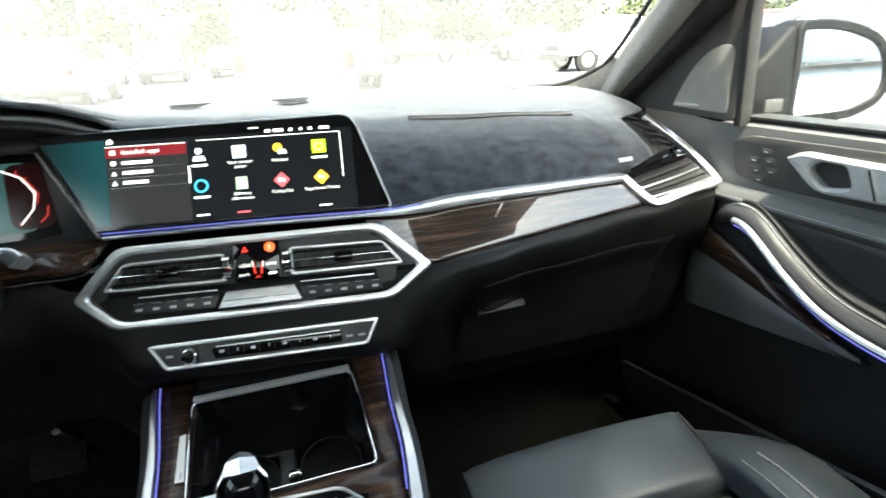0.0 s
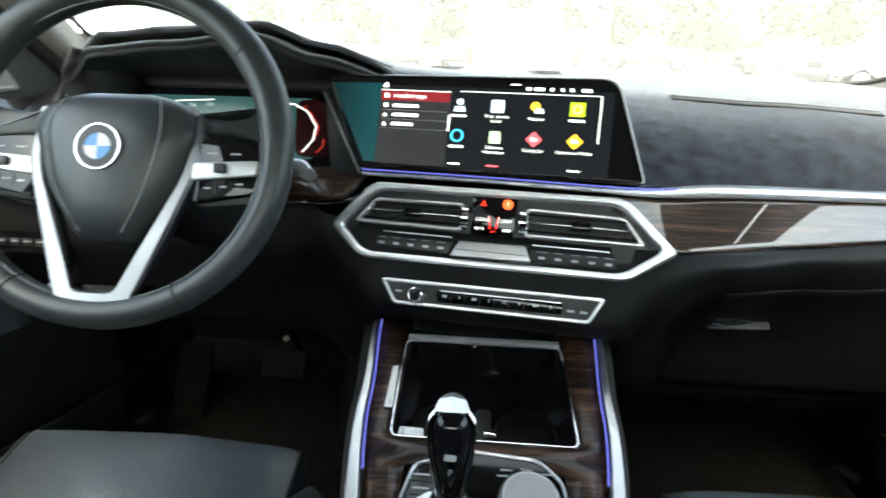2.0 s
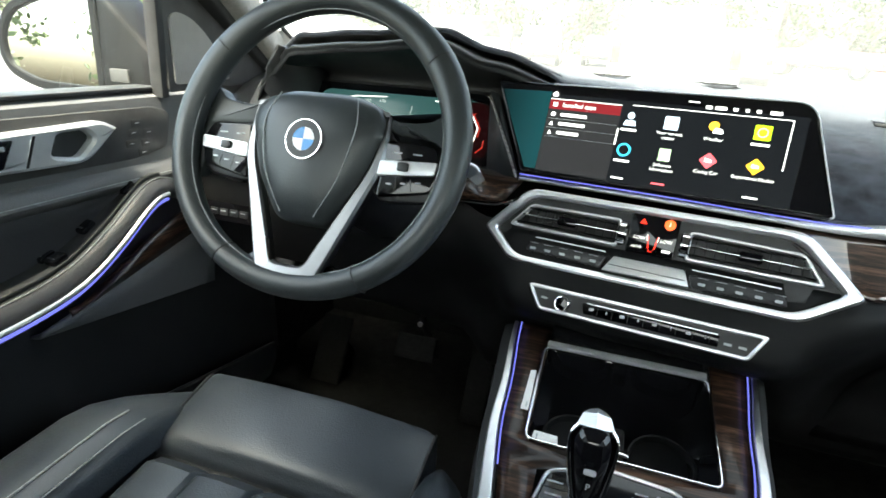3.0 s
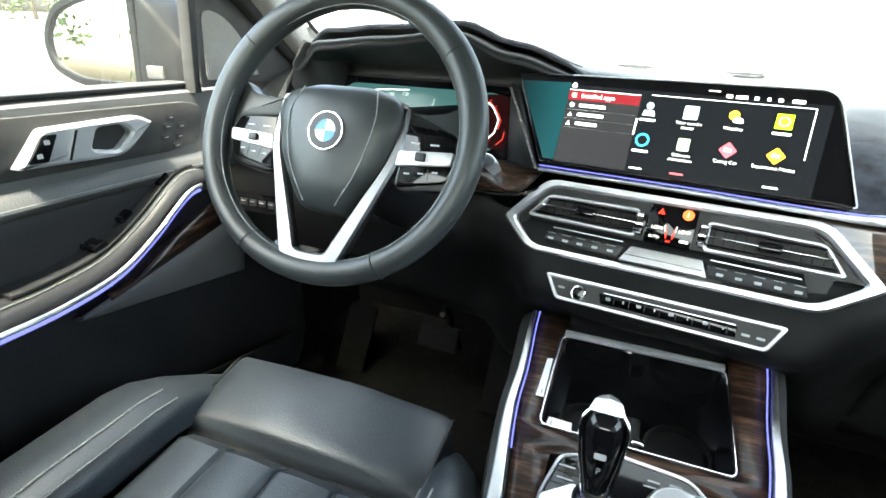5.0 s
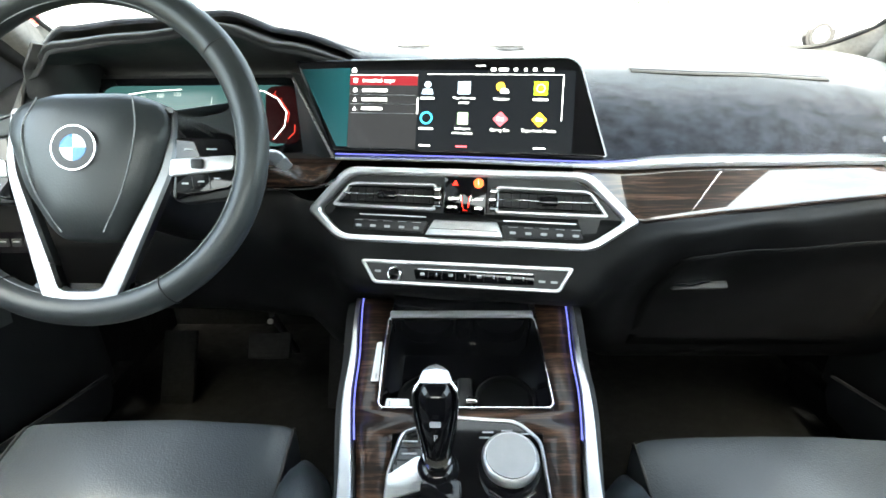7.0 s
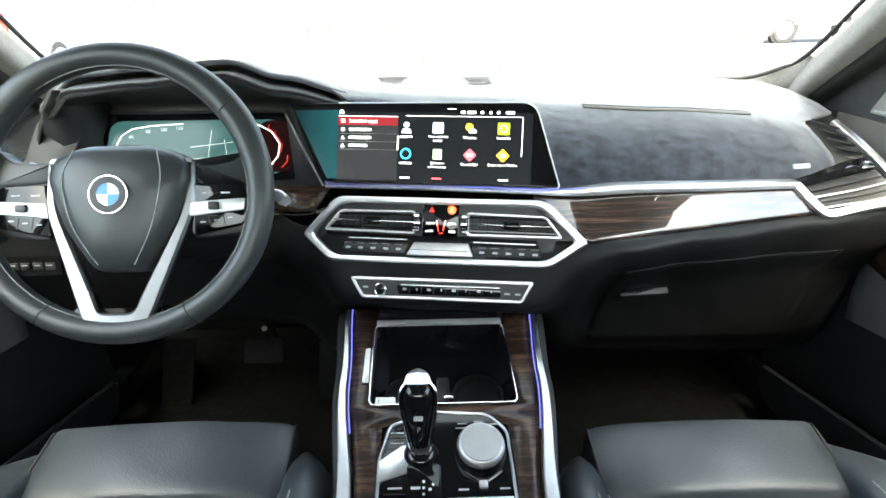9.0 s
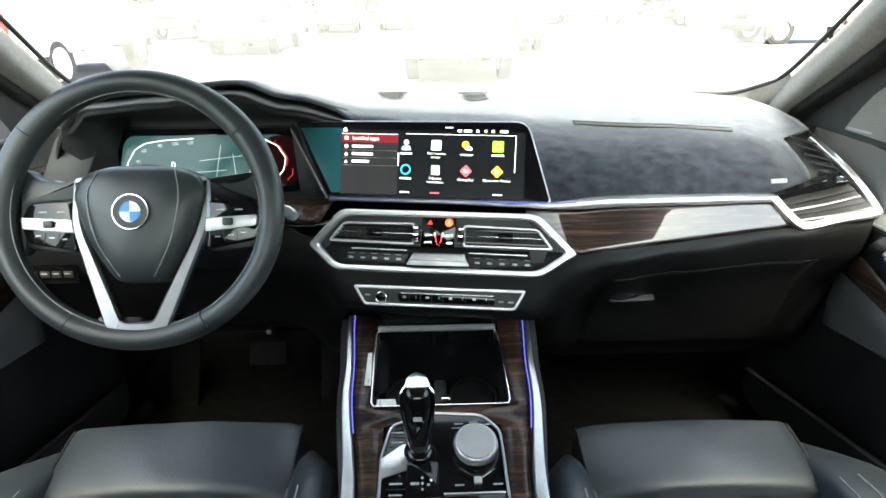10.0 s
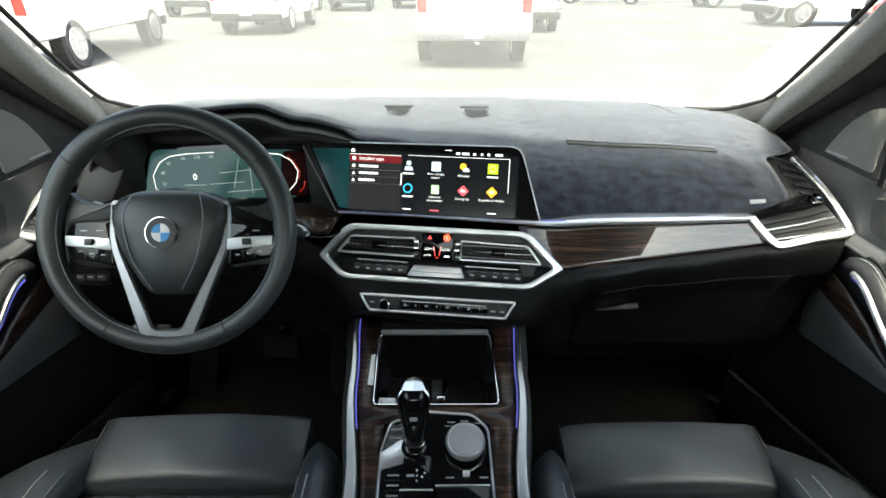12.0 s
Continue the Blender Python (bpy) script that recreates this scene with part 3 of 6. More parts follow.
for i in range(49):
    t = i / 48
    lo = low_edge(t)
    x = 0.150 + (lo.x - 0.150) * 1.0
    py, pz = lerp_table([(p.x, p.y, p.z) for p in sp], lo.x)
    hi = Vector((min(lo.x, 0.600), py - 0.003, pz - 0.005))
    rows.append([hi.lerp(lo, j / 8) for j in range(9)])
thicken(dpart("wood_trim", loft(rows), WOOD, label="glossy dark streaked wood veneer"), 0.003, -1)
# driver's side wood and its chrome line
rows = []
for i in range(17):
    t = i / 16
    hi = Vector((-0.186, 0.172, 1.006)).lerp(Vector((-0.60, 0.19, 1.012)), t)
    lo = Vector((-0.205, 0.115, 0.985)).lerp(Vector((-0.285, 0.165, 0.964)), min(1, t * 4)) if t < 0.25 else Vector((-0.285, 0.165, 0.964)).lerp(Vector((-0.60, 0.13, 0.975)), (t - 0.25) / 0.75)
    rows.append([hi.lerp(lo, j / 4) + Vector((0, -0.004 * math.sin(math.pi * j / 4), 0)) for j in range(5)])
thicken(dpart("wood_trim", loft(rows), WOOD_SATIN, label="dark wood veneer below the instruments"), 0.003, -1)
dpart("chrome_line", sweep(smooth_path([S(-0.165, 0.055, 0.004), S(-0.20, 0.035, 0.0), (-0.235, 0.135, 0.970), (-0.285, 0.160, 0.962), (-0.36, 0.150, 0.964)], 6), circle(0.0022, 8)), CHROME, label="fine chrome line")

VA, VB, VC, VD = Vector((0.626, 0.092, 0.970)), Vector((0.783, 0.110, 0.986)), Vector((0.735, 0.262, 1.089)), Vector((0.600, 0.128, 1.010))


def end_vent(s):
    v = thing("end_air_vent", "dashboard end air vent with satin silver surround and black slats", "air vent", T((s * 0.70, 0.14, 1.0)), group="end vents")
    mx = Matrix.Diagonal((s, 1, 1, 1))
    path = [VD + Vector((-0.004, 0, 0)), VD.lerp(VA, 0.5), VA + Vector((0.004, 0.003, 0.004)), VA + Vector((0.02, 0.0, 0)), VA.lerp(VB, 0.5), VB + Vector((-0.012, 0, -0.001)), VB + Vector((-0.002, 0.008, 0.008)), VB.lerp(VC, 0.5) + Vector((0.008, 0, 0.003)), VC]
    path = smooth_path(path, 5)
    sc = [1.0 - 0.2 * (i / len(path)) for i in range(len(path))]
    bm = sweep(path, rounded([(-0.0085, -0.006), (0.0085, -0.006), (0.0085, 0.006), (-0.0085, 0.006)], 0.003, 3), up=(0, -0.6, 0.8), scales=sc, m=mx)
    dpart("surround", bm, SILVER, v, "satin silver surround")
    # dark duct behind the slats
    q = [VA + Vector((0, 0.025, 0.0)), VB + Vector((0, 0.025, 0.0)), VC + Vector((0, 0.02, -0.01)), VD + Vector((0.03, 0.03, 0.0))]
    dpart("duct", loft([[q[0], q[1]], [q[3], q[2]]], m=mx), CARPET, v)
    lo = smooth_path([VD + Vector((0.006, -0.004, -0.003)), (0.640, 0.136, 1.011), (0.700, 0.150, 1.019), (0.757, 0.163, 1.027)], 5)
    hi = smooth_path([VD + Vector((0.004, 0.010, 0.008)), (0.640, 0.146, 1.026), (0.690, 0.160, 1.039), (0.742, 0.176, 1.043)], 5)
    dpart("brow", loft([hi, [a.lerp(b, 0.5) + Vector((0, -0.003, 0.003)) for a, b in zip(hi, lo)], lo, [p + Vector((0, 0.014, -0.010)) for p in lo]], m=mx), GLOSS, v, "gloss black brow")
    for k, t in enumerate((0.10, 0.32, 0.56, 0.80)):
        a = Vector((0.640, 0.100, 0.976)).lerp(Vector((0.606, 0.126, 1.006)), t)
        b = Vector((0.777, 0.118, 0.989)).lerp(Vector((0.752, 0.158, 1.024)), t)
        mid = a.lerp(b, 0.5) + Vector((0, -0.003, 0))
        dpart("slat", sweep([q + Vector((0, 0.006, 0.003)) for q in (a, mid, b)], rounded([(-0.008, -0.0014), (0.008, -0.0014), (0.008, 0.0014), (-0.008, 0.0014)], 0.001, 2), up=(0, -0.45, 0.9), m=mx), HARD, v)
        if k in (0, 2):
            dpart("slat_edge", sweep([q + Vector((0, -0.0026, -0.0004)) for q in (a, mid, b)], circle(0.0018, 6), m=mx), SILVER, v, "thin silver slat edge")
    dpart("vent_tab", box(0.018, 0.012, 0.007, mx @ T((0.705, 0.134, 1.0)) @ pose(0, 0, 0, 20, -6, 8), 0.002), GLOSS, v)
    for k in range(5):
        t = 0.45 + 0.11 * k
        a = Vector((0.712, 0.18, 1.042)).lerp(Vector((0.676, 0.25, 1.102)), k / 4.5)
        b = VB.lerp(VC, t) + Vector((-0.006, 0, 0.002))
        dpart("slat", sweep([a, b], rounded([(-0.0045, -0.0016), (0.0045, -0.0016), (0.0045, 0.0016), (-0.0045, 0.0016)], 0.001, 2), m=mx), HARD, v)
    dpart("thumb_tab", box(0.022, 0.014, 0.006, mx @ T((0.735, 0.160, 1.034)) @ pose(0, 0, 0, 20, -6, 0), 0.002), CHROME, v, "small chrome slider tab")
    return v


end_vent(1)
end_vent(-1)

# glove box outline and handle
GB = thing("glove_box", "black glove box lid with a small silver-edged pull", "glove box", T((0.45, 0.14, 0.80)))
rows = []
for i in range(25):
    x = 0.295 + 0.40 * i / 24
    v = lerp_table(LOW, x)
    pts = smooth_path([(x, v[2 * k] - 0.0015, v[2 * k + 1]) for k in range(2, 6)], 5)
    rows.append(pts)
thicken(dpart("lid", loft(rows), SHADED_SOFT, GB), 0.0015, -1)


def low_y(x, z):
    """How far ahead the lower panel lies at (x, z)."""
    v = lerp_table(LOW, x)
    pts = smooth_path([(x, v[2 * k], v[2 * k + 1]) for k in range(8)], 6)
    return min(pts[6:], key=lambda p: abs(p.z - z)).y


# no hollow here: a dark block paints the shade behind the pull
dpart("recess", box(0.092, 0.008, 0.022, T((0.372, low_y(0.37, 0.812) - 0.002, 0.812)) @ pose(0, 0, 0, -50, 0, 4), 0.004), DARK_SHADE_TRIM, GB)
dpart("pull", sweep([(x, low_y(x, 0.821) - 0.009, 0.821 + (x - 0.327) * 0.05) for x in (0.327, 0.345, 0.363, 0.380)], rounded([(-0.005, -0.002), (0.005, -0.002), (0.005, 0.002), (-0.005, 0.002)], 0.001, 2)), CHROME, GB, "chrome pull edge")

# ---- centre vents and climate controls ----
CV = thing("climate_panel", "centre air vents and climate controls in a satin silver six-sided frame", "climate controls", SM)
hexo = rounded([(-0.224, -0.001), (-0.178, -0.042), (0.172, -0.038), (0.228, 0.002), (0.161, 0.065), (-0.170, 0.062)], [0.008, 0.014, 0.014, 0.008, 0.016, 0.016], 4)
hexi = rounded([(-0.207, 0.0), (-0.172, -0.033), (0.166, -0.029), (0.209, 0.003), (0.154, 0.055), (-0.163, 0.052)], [0.008, 0.014, 0.014, 0.008, 0.016, 0.016], 4)
part("frame", ring(hexo, hexi, 0.014, T((0, 0, -0.008)), 0.003), SILVER, CV, "satin silver frame")
part("back_plate", prism(hexi, 0.004, T((0, 0, -0.012))), HARD, CV)
for s, o in ((-1, -0.002), (1, 0.002)):
    outl = [(s * 0.038, 0.006), (s * 0.188, 0.007), (s * 0.161, 0.041), (s * 0.038, 0.043)]
    if s < 0:
        outl = outl[::-1]
    outl = [(x + o, y) for x, y in outl]
    ro = rounded(outl, 0.007, 3)
    nest = part("vent_frame", ring(ro, shrink(ro, 0.004), 0.010, T((0, 0, -0.007)), 0.0012), SILVER, CV, "silver vent frame")
    part("vent_duct", prism(shrink(ro, 0.003), 0.001, T((0, 0, -0.0075))), DARK_SHADE_TRIM, nest)
    part("vane", box(0.128, 0.0022, 0.012, T((s * 0.108, 0.0245, 0.0)), 0.0008), CHROME, nest, "bright middle vane")
    part("vane", box(0.120, 0.0018, 0.010, T((s * 0.104, 0.0345, -0.001))), GLOSS, nest)
    part("vane", box(0.136, 0.0018, 0.010, T((s * 0.110, 0.0140, -0.001))), GLOSS, nest)
    for k in range(11):
        part("fin", box(0.0012, 0.028, 0.004, T((s * (0.05 + 0.0115 * k), 0.0245, -0.0052))), SHADED_SOFT, nest)
    part("vent_tab", box(0.026, 0.012, 0.008, T((s * 0.110, 0.0245, 0.003)), 0.003), GLOSS, nest, "gloss black thumb tab")
    part("air_wheel", lathe([(0.0, -0.005), (0.0125, -0.0055), (0.0160, -0.0035), (0.0160, 0.0035), (0.0125, 0.0055), (0.0, 0.0055)], 24, T((s * 0.0375, 0.0245, -0.003)) @ pose(0, 0, 0, 0, 90, 0)), CHROME, nest, "chrome knurled thumbwheel")
ctl = part("control_screen", prism(rect(0.058, 0.052, 0.003, -0.001, 0.029), 0.006, T((0, 0, -0.006)), 0.0008), GLOSS, CV, "black glass temperature display")
RED_ICON, WHITE_ICON = glow("red_icon", (1.0, 0.03, 0.02), 0.75), glow("white_icon", (0.9, 0.93, 0.95), 0.8)
ORANGE_RED = glow("start_button_light", (1.0, 0.11, 0.03), 0.85)
tri_o = [(-0.0195, 0.0415), (-0.0105, 0.0415), (-0.015, 0.049)]
part("hazard_symbol", prism(tri_o, 0.0004, T((0, 0, 0.0003))), RED_ICON, CV, "red lit hazard triangle")
part("start_button", lathe([(0, 0), (0.0068, 0), (0.0062, 0.0012), (0, 0.0014)], 20, T((0.0165, 0.0455, 0.0))), ORANGE_RED, CV, "round button lit orange-red")
words("1", 0.008, CV.matrix_world @ T((0.0165, 0.0455, 0.0018)), WHITE_ICON, None, "start_mark", "CENTER").parent = CV
for ob in [o for o in bpy.data.objects if o.name.startswith("start_mark")]:
    ob.matrix_world = SM @ T((0.0165, 0.0455, 0.0018))
for x in (-0.016, 0.0165):
    o = words("LOW", 0.0062, I4, WHITE_ICON, CV, "temperature_reading", "CENTER")
    o.matrix_world = SM @ T((x, 0.0235, 0.0006))
o = words("AUTO", 0.0046, I4, WHITE_ICON, CV, "mode_reading", "CENTER")
o.matrix_world = SM @ T((-0.018, 0.0115, 0.0006))
bar(0.010, 0.003, T((0.018, 0.0115, 0.0002)), WHITE_ICON, CV, "mode_symbol")
o = words("A/C", 0.004, I4, RED_ICON, CV, "mode_reading", "CENTER")
o.matrix_world = SM @ T((0.0, 0.0085, 0.0006))
for s in (-1, 1):
    part("zone_mark", prism([(s * 0.003, 0.012), (s * 0.0045, 0.012), (s * 0.0065, 0.028), (s * 0.0055, 0.028)][::s], 0.0004, T((0, 0, 0.0003))), RED_ICON, CV)
    part("zone_mark", prism([(s * 0.0055, 0.021), (s * 0.0065, 0.021), (s * 0.0075, 0.029), (s * 0.0068, 0.029)][::s], 0.0004, T((0, 0, 0.0003))), WHITE_ICON, CV)
plate = [(-0.053, -0.028), (0.053, -0.0265), (0.044, -0.006), (-0.041, -0.007)]
part("rocker_plate", prism(rounded(plate, 0.002, 2), 0.012, T((0, 0, -0.006)) , 0.0015), BRUSHED, CV, "bright brushed metal rocker plate")
part("rocker_line", box(0.092, 0.0008, 0.0006, T((0, -0.0185, 0.0061))), HARD, CV)
for s in (-1, 1):
    part("button_strip", prism(rounded([(s * 0.056, -0.026), (s * 0.158, -0.0235), (s * 0.152, -0.010), (s * 0.050, -0.0095)][::s], 0.003, 2), 0.010, T((0, 0, -0.008)), 0.001), HARD, CV, "dark grey row of touch buttons")
    part("bright_line", box(0.095, 0.0012, 0.001, T((s * 0.100, -0.0035, 0.0015)) @ pose(0, 0, 0, 0, 0, 0)), SILVER, CV)
    for k in range(5):
        x = s * (0.066 + 0.0205 * k)
        bar(0.008, 0.0035, T((x, -0.019, 0.0022)), PRINT, CV, "button_symbol")
        bar(0.012, 0.0006, T((x, -0.0115, 0.0022)), PRINT, CV, "button_mark")

# ---- audio strip ----
RAD = thing("audio_panel", "slim black audio control strip in a silver frame", "audio controls", SM)
ro = rounded([(-0.122, -0.099), (0.132, -0.095), (0.149, -0.061), (-0.143, -0.066)], [0.006, 0.006, 0.006, 0.006], 3)
part("frame", ring(ro, shrink(ro, 0.0045), 0.010, T((0, 0, -0.004)), 0.0015), SILVER, RAD, "satin silver frame")
part("face", prism(shrink(ro, 0.003), 0.006, T((0, 0, -0.004))), HARD, RAD)
part("knob", lathe([(0, 0), (0.0105, 0), (0.0105, 0.008), (0.0098, 0.011), (0.0085, 0.012), (0.0, 0.0115)], 28, T((-0.091, -0.0835, 0.002))), CHROME, RAD, "round chrome-edged volume knob")
part("knob_face", lathe([(0, 0), (0.0082, 0), (0.0080, 0.0006), (0, 0.0008)], 24, T((-0.091, -0.0835, 0.0138))), GLOSS, RAD)
part("keys_strip", prism(rounded([(-0.062, -0.090), (0.098, -0.0875), (0.098, -0.0735), (-0.066, -0.076)], 0.002, 2), 0.003, T((0, 0, 0.002)), 0.0006), GLOSS, RAD)
part("key_line", box(0.155, 0.0012, 0.001, T((0.018, -0.0738, 0.0052)) @ pose(0, 0, 0, 0, 0, 0.9)), SILVER, RAD)
for k in range(8):
    part("key_gap", box(0.0008, 0.012, 0.0008, T((-0.045 + 0.019 * k, -0.0815 + 0.0003 * k, 0.0052))), DARK_SHADE_TRIM, RAD)
    bar(0.0016 if k % 2 else 0.006, 0.004, T((-0.053 + 0.0195 * k, -0.0815 + 0.0003 * k, 0.005)), PRINT, RAD, "key_symbol")
for x in (-0.117, 0.108, 0.124):
    bar(0.009, 0.003, T((x, -0.0815, 0.002)), PRINT, RAD, "key_symbol")

# ---- centre display ----
DISP = thing("centre_display", "wide black glass infotainment screen showing an app menu", "display screen", SM)
DZ = 0.004
do = rounded([(-0.190, 0.083), (0.180, 0.085), (0.138, 0.2125), (-0.252, 0.2075)], [0.003, 0.004, 0.020, 0.006], 5)
part("housing", prism(do, 0.014, T((0, 0, DZ - 0.016)), 0.002), HARD, DISP)
part("rim", ring(do, shrink(do, 0.0022), 0.0035, T((0, 0, DZ - 0.002)), 0.0008), GLOSS, DISP)
edge = [q for q in do if q[1] > 0.09 or q[0] > 0.17]
edge = [q for q in edge if q[0] > -0.2]
edge = edge + [(-0.17, 0.2085)]
part("edge_trim", sweep([(x, y, DZ + 0.0005) for x, y in edge], circle(0.0014, 6)), SILVER, DISP, "thin silver edge trim")
part("glass", prism(shrink(do, 0.0022), 0.002, T((0, 0, DZ - 0.002))), GLOSS, DISP, "black gloss glass")
G_MENU, G_RED = glow("menu_grey", (0.12, 0.12, 0.135), 0.10), glow("menu_red", (0.36, 0.03, 0.042), 0.30)
G_WHITE, G_BLACK = glow("screen_white", (0.9, 0.92, 0.95), 0.9), glow("screen_black", (0.012, 0.014, 0.018), 0.35)
APP = [glow("app_" + n, c, 0.9) for n, c in (("person", (0.55, 0.68, 0.85)), ("service", (0.35, 0.55, 0.80)), ("weather", (0.95, 0.50, 0.05)), ("green", (0.45, 0.75, 0.03)), ("ring", (0.05, 0.45, 0.75)), ("software", (0.42, 0.62, 0.38)), ("caring", (0.80, 0.10, 0.13)), ("modes", (0.95, 0.45, 0.04)))]
Z1, Z2 = DZ + 0.0004, DZ + 0.0009


def dp(name, pts, m, z=Z1, label="", parent=DISP):
    return part(name, prism(pts, 0.0003, T((0, 0, z))), m, parent, label, smooth=False)


def dwords(s, size, x, y, m=G_WHITE, align="LEFT", z=Z2):
    o = words(s, size, I4, m, DISP, "lettering", align)
    o.matrix_world = SM @ T((x, y, z))
    return o


dp("screen_area", rect(0.306, 0.108, 0, -0.017, 0.1415), G_BLACK, DZ + 0.0001)
WALL = glow("wallpaper_teal", (0.03, 0.20, 0.24), 0.8)
wnt = WALL.node_tree
wco, wsep, wrange = wnt.nodes.new("ShaderNodeTexCoord"), wnt.nodes.new("ShaderNodeSeparateXYZ"), wnt.nodes.new("ShaderNodeMapRange")
wnt.links.new(wco.outputs["Object"], wsep.inputs[0])
wnt.links.new(wsep.outputs["X"], wrange.inputs[0])
wrange.inputs["From Min"].default_value, wrange.inputs["From Max"].default_value = -0.240, -0.176
wrange.inputs["To Min"].default_value, wrange.inputs["To Max"].default_value = 0.002, 0.024
wnt.links.new(wrange.outputs[0], wnt.nodes["Principled BSDF"].inputs["Emission Strength"])
dp("wallpaper", [(-0.186, 0.0895), (-0.1705, 0.0895), (-0.1705, 0.1980), (-0.2430, 0.1960)], WALL, Z1, "teal wallpaper beside the menu")
dp("menu_panel", [(-0.170, 0.0885), (-0.073, 0.0885), (-0.073, 0.1885), (-0.170, 0.1885)], G_MENU, Z1)
dp("menu_highlight", [(-0.170, 0.1745), (-0.074, 0.1745), (-0.074, 0.1875), (-0.170, 0.1875)], G_RED, Z1 + 0.0002, "dark red highlighted menu row")
dp("menu_line", rect(0.096, 0.0010, 0, -0.122, 0.1885), G_WHITE, Z2)
dwords("Installed apps", 0.0085, -0.152, 0.181)
dp("menu_symbol", rect(0.006, 0.006, 0.001, -0.162, 0.181), G_WHITE, Z2)
for k, w in enumerate((0.036, 0.036, 0.030)):
    y = 0.1675 - 0.0125 * k
    dp("menu_text_bar", rect(w, 0.0042, 0.001, -0.152 + w / 2, y), G_WHITE, Z2)
    dp("menu_symbol", [(-0.165, y - 0.003), (-0.159, y - 0.003), (-0.162, y + 0.003)] if k else rect(0.006, 0.006, 0.003, -0.162, y), G_WHITE, Z2)
    dp("menu_rule", rect(0.092, 0.0004, 0, -0.122, y - 0.0062), PRINT, Z2)
dp("home_symbol", [(-0.168, 0.192), (-0.161, 0.192), (-0.161, 0.196), (-0.1645, 0.199), (-0.168, 0.196)], G_WHITE, Z2)
dp("frame_line", rect(0.181, 0.0009, 0, 0.0295, 0.190), G_WHITE, Z2)
dp("scroll_bar", rect(0.0014, 0.060, 0, 0.1205, 0.160), G_WHITE, Z2)
dp("scroll_mark", rect(0.0022, 0.022, 0.001, -0.0725, 0.147), G_WHITE, Z2)
dp("top_mark", rect(0.013, 0.0014, 0, 0.011, 0.2015), G_WHITE, Z2)
for x, w in ((0.0285, 0.007), (0.042, 0.013), (0.058, 0.005), (0.071, 0.004), (0.083, 0.005), (0.101, 0.013)):
    dp("status_symbol", rect(w, 0.0042, 0.001, x, 0.1965), G_WHITE, Z2)
names = ["", "Your service\ncenter", "Weather", "", "", "Software\ninformation", "Caring Car", "Experience Modes"]
for k in range(8):
    x, y = (-0.0595, -0.0095, 0.041, 0.092)[k % 4], (0.172, 0.131)[k // 4]
    g = APP[k]
    if k == 0:
        dp("app_icon", circle(0.0045, 14) and [(x + a, y + 0.004 + b) for a, b in circle(0.0045, 14)], g, Z2)
        dp("app_icon", [(x - 0.008, y - 0.009), (x + 0.008, y - 0.009), (x + 0.006, y - 0.002), (x - 0.006, y - 0.002)], g, Z2)
    elif k == 1:
        dp("app_icon", rect(0.017, 0.017, 0.002, x, y), APP[0], Z2)
        dp("app_detail", [(x - 0.005, y - 0.002), (x - 0.003, y - 0.005), (x + 0.006, y + 0.004), (x + 0.003, y + 0.006)], g, Z2 + 0.0004)
    elif k == 2:
        dp("app_icon", [(x - 0.002 + a, y + 0.002 + b) for a, b in circle(0.006, 14)], g, Z2)
        dp("app_detail", rounded([(x - 0.003, y - 0.007), (x + 0.010, y - 0.007), (x + 0.008, y - 0.001), (x + 0.0, y)], 0.002, 2), G_WHITE, Z2 + 0.0004)
    elif k == 3:
        dp("app_icon", rect(0.018, 0.018, 0.001, x, y), g, Z2)
        part("app_detail", ring([(x + a, y + b) for a, b in circle(0.006, 16)], [(x + a, y + b) for a, b in circle(0.0045, 16)], 0.0003, T((0, 0, Z2 + 0.0004)), 0.0001), APP[5], DISP)
    elif k == 4:
        part("app_icon", ring([(x + a, y + b) for a, b in circle(0.0088, 22)], [(x + a, y + b) for a, b in circle(0.0062, 22)], 0.0004, T((0, 0, Z2)), 0.0001), g, DISP)
    elif k == 5:
        dp("app_icon", rect(0.014, 0.016, 0.001, x, y), g, Z2)
        dp("app_detail", rect(0.006, 0.006, 0.001, x + 0.004, y - 0.004), G_WHITE, Z2 + 0.0004)
        dp("app_detail", rect(0.006, 0.005, 0.001, x - 0.002, y + 0.003), APP[0], Z2 + 0.0004)
    else:
        dp("app_icon", rounded([(x, y - 0.0105), (x + 0.0105, y), (x, y + 0.0105), (x - 0.0105, y)], 0.002, 2), g, Z2)
        dp("app_detail", [(x - 0.004, y - 0.002), (x + 0.004, y - 0.002), (x + 0.004, y + 0.001), (x - 0.004, y + 0.003)], G_WHITE, Z2 + 0.0004)
    if names[k]:
        dwords(names[k], 0.0060, x, y - (0.0165 if "\n" in names[k] else 0.0145), align="CENTER")
    else:
        dp("app_text_bar", rect(0.020, 0.0030, 0.001, x, y - 0.0145), G_WHITE, Z2)
for x, g in ((-0.06, G_WHITE), (-0.0095, APP[6]), (0.094, G_WHITE)):
    dp("app_icon", rect(0.016, 0.0022, 0.001, x, 0.0935), g, Z2)

# ---- instrument cluster under its hood ----
CLM = pose(-0.41, 0.252, 1.06, 70, 0, 0)
CL = thing("instrument_cluster", "digital instrument cluster with teal screen and red dial", "instrument cluster", CLM)
part("bezel", prism(rounded([(-0.215, -0.066), (0.168, -0.066), (0.152, 0.066), (-0.202, 0.066)], 0.02, 4), 0.010, T((0, 0, -0.012)), 0.002), HARD, CL)
part("glass", prism(rounded([(-0.208, -0.06), (0.158, -0.06), (0.146, 0.060), (-0.196, 0.060)], 0.02, 4), 0.003, T((0, 0, -0.002))), GLOSS, CL, "black glass")
